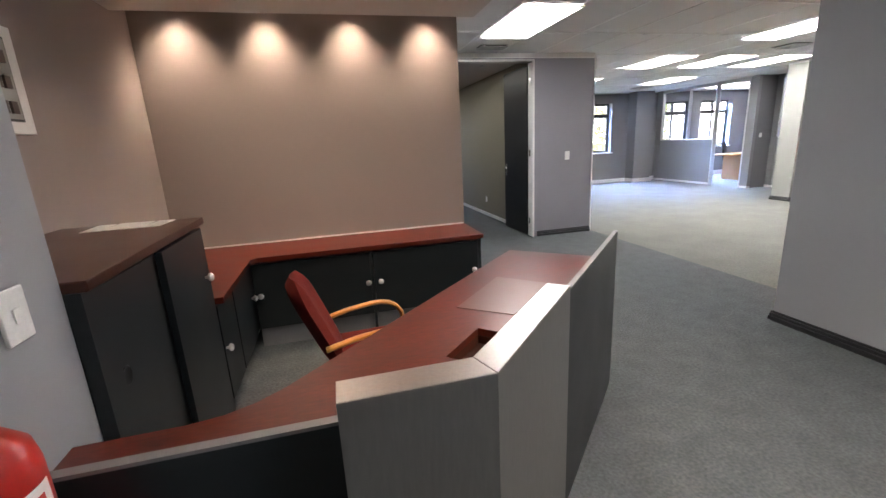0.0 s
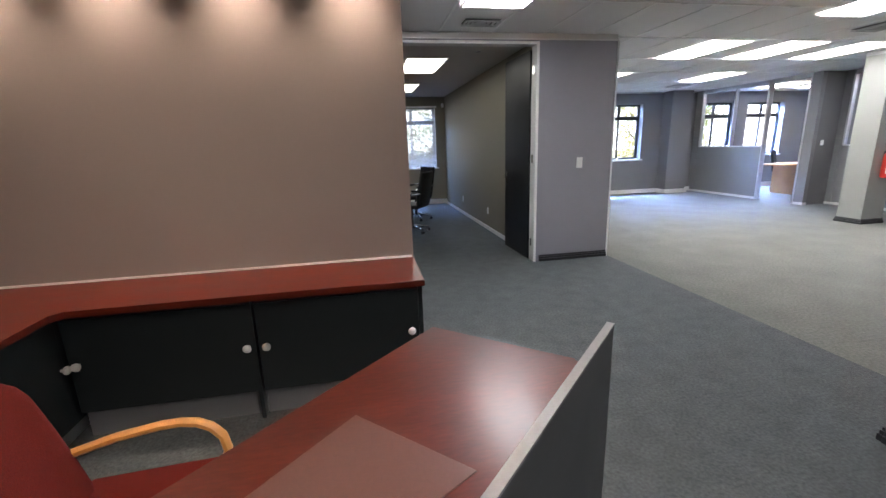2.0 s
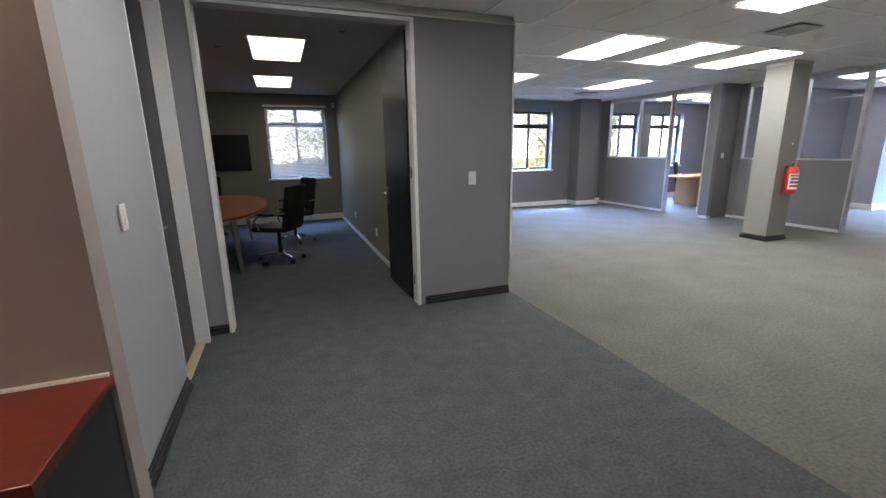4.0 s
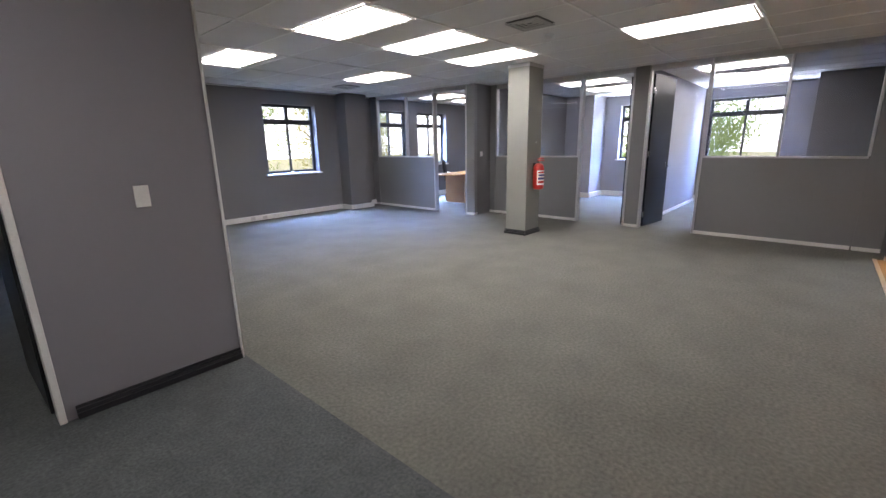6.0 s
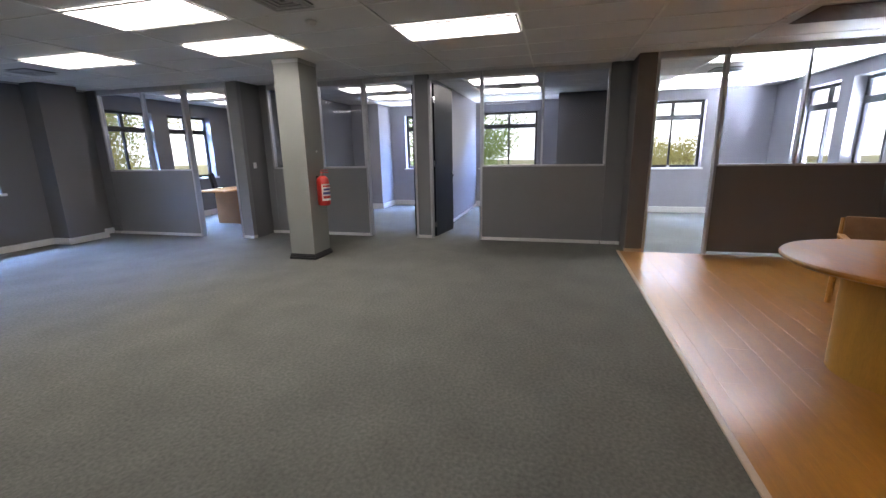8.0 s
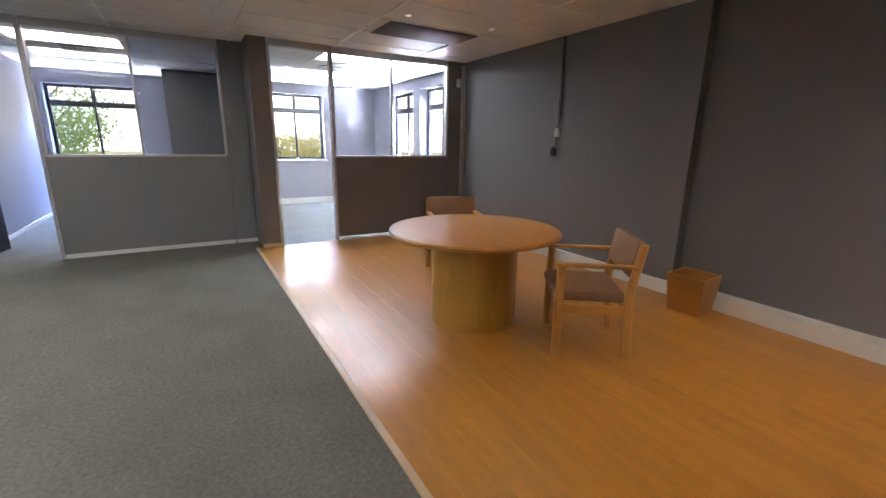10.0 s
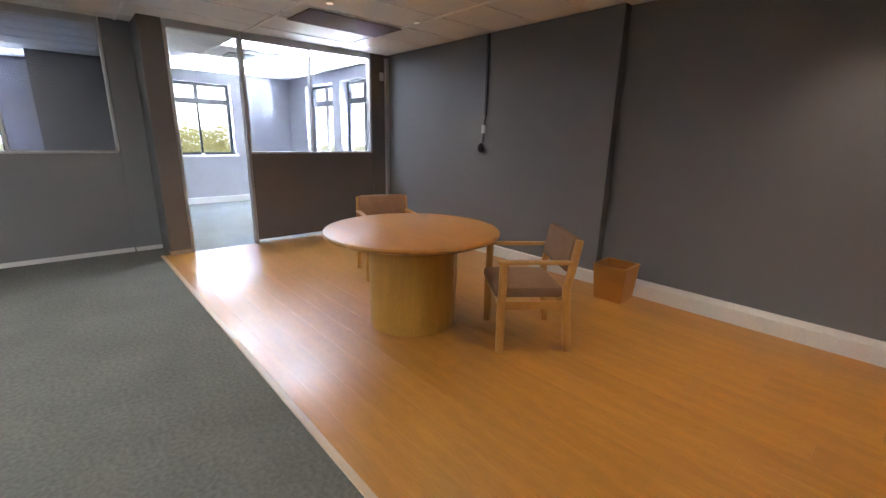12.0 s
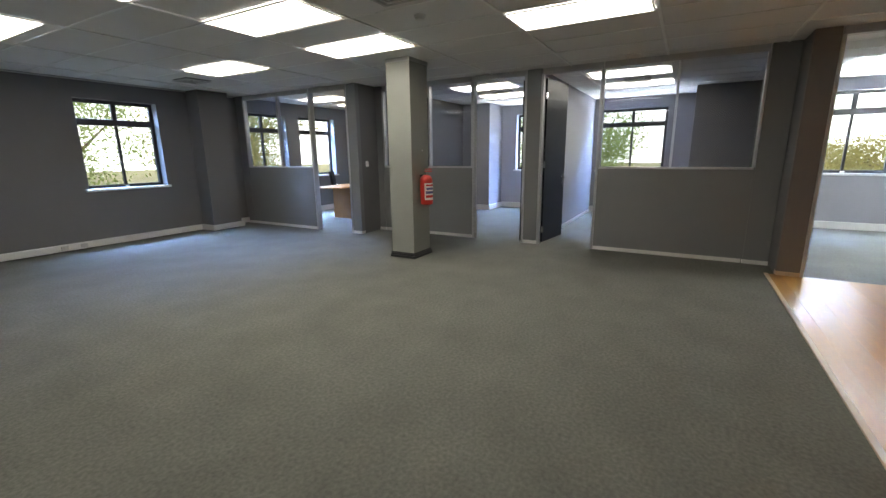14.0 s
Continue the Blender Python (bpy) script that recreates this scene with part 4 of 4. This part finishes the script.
def oak_chair(at, turn, label):
    t = thing("wooden_armchair", at, label, "chair", "chairs at the round table", turn)
    w, d = 0.27, 0.225
    for s in (-1, 1):
        bm = B()
        sweep(bm, [(w * s, d, 0.0), (w * s, d + 0.004, 0.3), (w * s, d, 0.635)], 0.046, 0.054, (0, 1, 0))
        part("leg", bm, M_PINE, t, "", False)
        bm = B()
        sweep(bm, [(w * s, -d - 0.03, 0.0), (w * s, -d, 0.3), (w * s, -d + 0.01, 0.46), (w * s * 0.97, -d - 0.05, 0.80)], 0.046, 0.054, (0, 1, 0))
        part("leg", bm, M_PINE, t)
        part("armrest", bx(B(), w * s - 0.027, w * s + 0.027, -d - 0.03, d + 0.04, 0.635, 0.66, 0.008), M_PINE, t, "flat oak armrest")
        part("side_rail", bx(B(), w * s - 0.012, w * s + 0.012, -d, d, 0.315, 0.375, 0.003), M_PINE, t)
    for y in (d, -d):
        part("cross_rail", bx(B(), -w, w, y - 0.012, y + 0.012, 0.315, 0.375, 0.003), M_PINE, t)
    bm = B()
    bx(bm, -w + 0.02, w - 0.02, -d + 0.02, d + 0.05, 0.385, 0.465, 0.028)
    part("seat", bm, M_FABRIC, t, "brown woven seat cushion", True)
    bm = B()
    bx(bm, -w + 0.005, w - 0.005, -0.032, 0.032, -0.125, 0.125, 0.026)
    part("backrest", bm, M_FABRIC, t, "brown woven back cushion", True).matrix_local = pose(0, -d - 0.015, 0.695, 10, 0, 0)
    return t


oak_chair((6.675, 1.25, 0.004), -38, "oak armchair with brown woven cushions")
oak_chair((8.57, 1.17, 0.004), 70, "oak armchair with brown woven cushions behind the table")

t = thing("waste_bin", (6.61, -0.055, 0.004), "tapered square wooden waste bin", "waste bin", turn=3)
bm = B()
o, i_ = [], []
for z, a in ((0.0, 0.128), (0.33, 0.155), (0.33, 0.143), (0.03, 0.118)):
    o.append([bm.verts.new((x * a, y * a, z)) for x, y in ((-1, -1), (1, -1), (1, 1), (-1, 1))])
for a, b in zip(o, o[1:]):
    for k in range(4):
        bm.faces.new((a[k], a[(k + 1) % 4], b[(k + 1) % 4], b[k]))
bm.faces.new(o[0][::-1]), bm.faces.new(o[3])
part("body", bm, M_OAK, t, "orange-brown wood sides")
bm = B()
for q in ((-0.157, 0.157, -0.157, -0.141), (-0.157, 0.157, 0.141, 0.157), (-0.157, -0.141, -0.141, 0.141), (0.141, 0.157, -0.141, 0.141)):
    bx(bm, *q, 0.331, 0.339)
part("rim", bm, M_PINE, t, "pale wooden rim")

t = thing("wall_cable", (8.59, -0.309, 1.7), "black cable drop from the ceiling", "cable")
part("cable", sweep(B(), [(0, 0.012, 0.935), (0, 0.012, 0.5), (0.0, 0.012, 0.0), (0.015, 0.014, -0.08), (0.005, 0.016, -0.16), (0.02, 0.016, -0.22), (0.01, 0.03, -0.30)], 0.014, 0.014, (0, 1, 0)), M_PLASTIC, t, "", True)
part("conduit", bx(B(), -0.014, 0.014, 0.0, 0.022, 0.02, 0.935), M_SKIRT_D, t, "dark conduit")
t = thing("junction_box", (8.60, -0.309, 1.56), "small grey junction box on the wall", "junction box")
part("box", bx(B(), -0.03, 0.03, 0.0, 0.035, -0.05, 0.05, 0.005), M_VENT, t)
t = thing("cable_plug", (8.62, -0.309, 1.34), "black hanging plug on the wall", "plug")
part("body", lathe(B(), [(0.01, 0.05), (0.035, 0.02), (0.04, -0.02), (0.03, -0.05), (0.01, -0.06)], 20, (0, 0.042, 0)), M_PLASTIC, t, "", True)
t = thing("alarm_sensor", (10.705, -0.18, 2.33), "white alarm motion detector in the corner", "alarm sensor")
part("housing", bx(B(), -0.05, 0.0, -0.03, 0.03, -0.06, 0.06, 0.012), M_WHITE, t)
t = thing("alarm_sensor", (3.64, 12.40, 2.42), "white alarm sensor in the room corner", "alarm sensor")
part("housing", bx(B(), -0.03, 0.03, -0.02, 0.045, -0.05, 0.05, 0.012), M_WHITE, t)

# kitchen units
t = thing("tall_cabinet", (4.045, -0.41, 0.004), "tall maple kitchen cabinet with white bow handles", "cabinet")
part("body", bx(B(), 0.0, 0.37, 0.0, 0.72, 0.08, 2.1), M_CAB, t)
part("plinth", bx(B(), 0.0, 0.34, 0.0, 0.72, 0.0, 0.08), M_CAB, t)
for k, (z0, z1) in enumerate(((0.1, 0.66), (0.665, 1.0), (1.005, 2.09))):
    dr = part("cabinet_door", bx(B(), 0.371, 0.39, 0.004, 0.716, z0, z1, 0.002), M_CAB, t, "maple door")
    zc = (0.52, 0.80, 1.12)[k]
    bm = B()
    bx(bm, 0.425, 0.435, 0.60, 0.62, zc - 0.11, zc + 0.11, 0.003)
    bx(bm, 0.39, 0.425, 0.60, 0.62, zc - 0.11, zc - 0.095, 0.002), bx(bm, 0.39, 0.425, 0.60, 0.62, zc + 0.095, zc + 0.11, 0.002)
    part("handle", bm, M_WHITE, dr, "white bow handle")
t = thing("drawer_unit", (4.045, 0.315, 0.004), "maple kitchen drawer unit with slim steel handles", "cabinet")
part("body", bx(B(), 0.0, 0.35, 0.0, 0.9, 0.08, 0.86), M_CAB, t)
part("plinth", bx(B(), 0.0, 0.32, 0.0, 0.9, 0.0, 0.08), M_CAB, t)
for k in range(5):
    z = 0.09 + k * 0.154
    dr = part("drawer", bx(B(), 0.351, 0.37, 0.003, 0.897, z, z + 0.148, 0.002), M_CAB, t, "maple drawer front")
    bm = B()
    tube(bm, (0.405, 0.2, z + 0.09), (0.405, 0.4, z + 0.09), 0.006)
    tube(bm, (0.37, 0.21, z + 0.09), (0.405, 0.21, z + 0.09), 0.005), tube(bm, (0.37, 0.39, z + 0.09), (0.405, 0.39, z + 0.09), 0.005)
    part("handle", bm, M_STEEL, dr, "slim steel handle", True)
t = thing("dishwasher", (4.045, 1.22, 0.004), "grey metal under-counter appliance with a knob", "appliance")
part("body", bx(B(), 0.0, 0.36, 0.0, 0.58, 0.02, 0.855, 0.004), M_GREY, t)
part("door_panel", bx(B(), 0.361, 0.385, 0.01, 0.57, 0.1, 0.72, 0.008), M_GREY, t)
part("knob", lathe(B(), [(0.02, 0), (0.02, 0.012), (0.014, 0.02)], 20), M_WHITE, t, "white knob", True).matrix_local = pose(0.36, 0.1, 0.79, 0, 90, 0)
t = thing("base_cabinet", (4.045, 1.805, 0.004), "brown kitchen base cabinet", "cabinet")
part("body", bx(B(), 0.0, 0.35, 0.0, 1.0, 0.0, 0.86), M_CHERRY, t)
for k in range(2):
    part("cabinet_door", bx(B(), 0.351, 0.37, 0.003 + k * 0.5, 0.497 + k * 0.5, 0.1, 0.85, 0.002), M_CHERRY, t)
t = thing("worktop", (4.045, 0.315, 0.866), "dark stone kitchen worktop", "worktop")
part("slab", bx(B(), 0.0, 0.40, 0.0, 2.2, 0.0, 0.035, 0.004), M_TOP, t)

# ---- meeting room ----
t = thing("meeting_table", (1.36, 9.55, 0), "oval cherry veneer meeting table on splayed metal legs", "table")
out = []
for k in range(64):
    a = 2 * math.pi * k / 64
    c, s_ = math.cos(a), math.sin(a)
    out.append((0.88 * math.copysign(abs(c) ** 0.85, c), 1.62 * math.copysign(abs(s_) ** 0.85, s_)))
part("tabletop", prism(B(), out, 0.715, 0.745, 0.008), M_CHERRY, t, "glossy cherry veneer top")
part("edge_band", prism(B(), [(x * 0.985, y * 0.99) for x, y in out], 0.70, 0.7149), M_ALU, t, "pale edge band")
for x, y in ((0.5, -0.95), (-0.5, -0.95), (0.5, 0.95), (-0.5, 0.95)):
    part("leg", tube(B(), (x * 1.12, y * 1.12, 0.0), (x, y, 0.70), 0.022, 0.045), M_STEEL, t, "tapered metal leg", True)
part("cable_box", bx(B(), -0.13, 0.13, -0.22, 0.22, 0.7455, 0.752, 0.003), M_GREY, t, "grey cable box lid")
t = thing("conference_phone", (1.42, 9.3, 0.752), "small black conference unit on the table", "phone")
part("body", lathe(B(), [(0.07, 0.0), (0.075, 0.01), (0.05, 0.03), (0.02, 0.035)], 24), M_PLASTIC, t, "", True)


def swivel_chair(at, turn, label):
    t = thing("office_chair", at, label, "chair", "meeting room chairs", turn)
    bm = B()
    bx(bm, -0.25, 0.25, -0.24, 0.26, 0.44, 0.51, 0.03)
    part("seat", bm, M_LEATHER, t, "black leather seat", True)
    bm = B()
    bx(bm, -0.25, 0.25, -0.032, 0.032, 0.0, 0.58, 0.03)
    for v in bm.verts:
        v.co.y += 0.10 * (v.co.x / 0.235) ** 2 * 0.5 + 0.02 * math.sin(v.co.z * 6)
    part("backrest", bm, M_LEATHER, t, "black leather back", True).matrix_local = pose(0, -0.27, 0.47, 9, 0, 0)
    for s in (-1, 1):
        arm = part("arm_frame", sweep(B(), [(0.26 * s, -0.28, 0.70), (0.29 * s, -0.12, 0.68), (0.29 * s, 0.1, 0.66), (0.285 * s, 0.17, 0.6), (0.26 * s, 0.12, 0.47)], 0.025, 0.022, (1, 0, 0.1)), M_CHROME, t, "chrome arm loop", True)
        part("arm_pad", bx(B(), 0.29 * s - 0.025, 0.29 * s + 0.025, -0.14, 0.12, 0.675, 0.70, 0.008), M_LEATHER, arm, "black pad")
    part("column", tube(B(), (0, 0, 0.09), (0, 0, 0.44), 0.028), M_PLASTIC, t, "", True)
    for k in range(5):
        a = 2 * math.pi * k / 5 + 0.4
        leg = part("leg", sweep(B(), [(0, 0, 0.12), (0.15 * math.cos(a), 0.15 * math.sin(a), 0.105), (0.30 * math.cos(a), 0.30 * math.sin(a), 0.075)], 0.045, 0.03), M_CHROME, t, "chrome base leg", True)
        x, y = 0.30 * math.cos(a), 0.30 * math.sin(a)
        part("castor", tube(B(), (x - 0.022 * math.sin(a), y + 0.022 * math.cos(a), 0.028), (x + 0.022 * math.sin(a), y - 0.022 * math.cos(a), 0.028), 0.028), M_PLASTIC, leg, "black castor", True)
    return t


first = swivel_chair((2.38, 8.95, 0), 60, "black leather swivel chair with chrome base")
for at, turn in (((2.62, 10.25), 112), ((1.15, 11.45), 178), ((1.45, 7.75), 10), ((0.15, 9.4), -90)):
    copy_thing(first, pose(*at, 0, 0, 0, turn))

t = thing("television", (1.34, 12.449, 1.47), "black flat television on the wall", "television")
part("bezel", bx(B(), -0.59, 0.59, -0.06, -0.012, -0.35, 0.35, 0.006), M_PLASTIC, t)
part("screen", bx(B(), -0.575, 0.575, -0.064, -0.0605, -0.33, 0.335), M_TV, t, "dark switched-off screen")
part("mount", bx(B(), -0.2, 0.2, -0.012, 0.0, -0.15, 0.15), M_SKIRT_D, t)
t = thing("venetian_blind", (2.87, 12.43, 0), "white slatted venetian blind lowered over the window", "blind")
part("head_box", bx(B(), -0.62, 0.62, -0.03, 0.015, 2.37, 2.41, 0.003), M_WHITE, t)
for k in range(46):
    part("slat", bx(B(), -0.585, 0.585, -0.0125, 0.0125, -0.0006, 0.0006), M_BLIND, t).matrix_local = pose(0, 0, 0.98 + k * 0.0302, 64, 0, 0)
part("bottom_rail", bx(B(), -0.585, 0.585, -0.012, 0.012, 0.945, 0.96, 0.003), M_WHITE, t)
for x in (-0.45, 0.45):
    part("cord", tube(B(), (x, 0, 0.95), (x, 0, 2.38), 0.0015, n=6), M_WHITE, t)

# ---- corner office ----
t = thing("office_desk", (11.75, 10.3, 0), "light oak office desk with brown end panel", "desk")
part("desktop", bx(B(), -0.25, 1.35, 0.0, 0.75, 0.72, 0.75, 0.004), M_OAK, t)
part("end_panel", bx(B(), 0.26, 0.29, 0.06, 0.70, 0.0, 0.719), M_BROWNWOOD, t, "brown end panel")
part("end_panel", bx(B(), 1.28, 1.31, 0.06, 0.70, 0.0, 0.719), M_BROWNWOOD, t, "brown end panel")
part("pedestal", bx(B(), 0.295, 0.62, 0.1, 0.66, 0.04, 0.60, 0.004), M_BROWNWOOD, t, "brown drawer pedestal")
c = copy_thing(first, pose(12.85, 11.4, 0, 0, 0, 215))
tagged(c, "black office chair behind the desk", "chair", "corner office chair")


# ---- outside ----
ground = structure("ground", [(-900, 900, -900, 900, -0.6, -0.4)], M_GROUND, "dry lawn around the building")


def leaves(seed, n, sx, sy, sz, z, size):
    """A crown of many small leaf clumps, with gaps and an uneven outline."""
    rng = np.random.default_rng(seed)
    hubs = rng.normal(0, 0.5, (26, 3)) * (sx, sy, sz)
    verts, faces = [], []
    for k in range(n):
        p = hubs[rng.integers(26)] + rng.normal(0, 0.17, 3) * (sx, sy, sz)
        u, v = rng.normal(0, 1, 3), rng.normal(0, 1, 3)
        u /= np.linalg.norm(u)
        v -= u * (u @ v)
        v /= np.linalg.norm(v)
        s = size * rng.uniform(0.6, 1.4)
        c = p + (0, 0, z)
        b = len(verts)
        verts += [tuple(c - u * s), tuple(c + v * s * 0.5), tuple(c + u * s), tuple(c - v * s * 0.5)]
        faces.append((b, b + 1, b + 2, b + 3))
    me = bpy.data.meshes.new("crown")
    me.from_pydata(verts, [], faces)
    return me


def tree(at, seed, h, spread, material, label):
    t = thing("tree", (*at, -0.4), label, "tree", "garden trees")
    rng = random.Random(seed)
    bm = B()
    sweep(bm, [(0, 0, 0), (0.05, 0.03, h * 0.25), (-0.03, 0.05, h * 0.5), (0.02, 0, h * 0.8)], 0.16, 0.16, (0, 1, 0))
    part("trunk", bm, M_BARK, t, "", True)
    for k in range(6):
        a, z = rng.uniform(0, 6.28), h * rng.uniform(0.25, 0.6)
        bm = B()
        tube(bm, (0, 0, z), (spread * 0.6 * math.cos(a), spread * 0.6 * math.sin(a), z + h * 0.25), 0.05, 0.015, 8)
        part("limb", bm, M_BARK, t)
    me = leaves(seed, 9000, spread, spread, h * 0.42, h * 0.55, 0.047)
    me.materials.append(material)
    ob = new("crown", me)
    ob.parent = t
    return t


for k, (x, y, h, s, m) in enumerate(((7.0, 17.5, 4.4, 2.0, M_LEAF), (10.2, 19.0, 5.0, 2.2, M_LEAF), (13.0, 17.6, 4.2, 2.0, M_LEAF2), (16.5, 19.5, 4.6, 2.2, M_LEAF), (3.4, 18.0, 1.9, 2.0, M_LEAF2),
                                     (21.5, 8.5, 4.0, 2.2, M_LEAF), (20.0, 7.0, 4.6, 1.6, M_LEAF), (24.5, 0.2, 2.4, 3.0, M_LEAF2), (25.5, -3.0, 2.6, 3.0, M_LEAF2), (5.0, 20.0, 4.2, 2.4, M_LEAF))):
    tree((x, y), 11 + k, h, s, m, "leafy garden tree in sunlight" if m is M_LEAF else "yellowish leafy shrub in sunlight")

# added glowing backdrop walls: their emission stands in for overexposed distant sky
M_BACKDROP_GLOW = glow("backdrop_glow", (0.97, 0.99, 1.0), 1.1)
structure("backdrop_north", [(-80, 100, 75, 76, -1, 30)], M_BACKDROP_GLOW, "glowing backdrop wall standing in for overexposed sky")
structure("backdrop_east", [(85, 86, -80, 80, -1, 30)], M_BACKDROP_GLOW, "glowing backdrop wall standing in for overexposed sky")
structure("backdrop_south", [(-80, 100, -66, -65, -1, 30)], M_BACKDROP_GLOW, "glowing backdrop wall standing in for overexposed sky")

# ---- laminate planks, last ----
PL, PW = 1.28, 0.193
plank_mesh = {}
y, row = -0.47, 0
while y < 2.92:
    w = min(PW, 2.925 - y)
    x = 4.08 - (row * 0.53) % PL
    while x < 10.735:
        x0, x1 = max(x, 4.082), min(x + PL, 10.735)
        if x1 - x0 > 0.03:
            key = (round(x1 - x0, 3), round(w, 3))
            if key not in plank_mesh:
                bm = B()
                bx(bm, 0.0003, x1 - x0 - 0.0003, 0.0004, w - 0.0004, 0.0, 0.009)
                bmesh.ops.recalc_face_normals(bm, faces=bm.faces)
                plank_mesh[key] = bpy.data.meshes.new("plank")
                bm.to_mesh(plank_mesh[key])
                bm.free()
                plank_mesh[key].materials.append(M_PLANK)
            p = new("plank", plank_mesh[key])
            p.parent = wood
            p.matrix_basis = Matrix.Translation((x0, y, -0.005))
        x += PL
    y, row = y + PW, row + 1
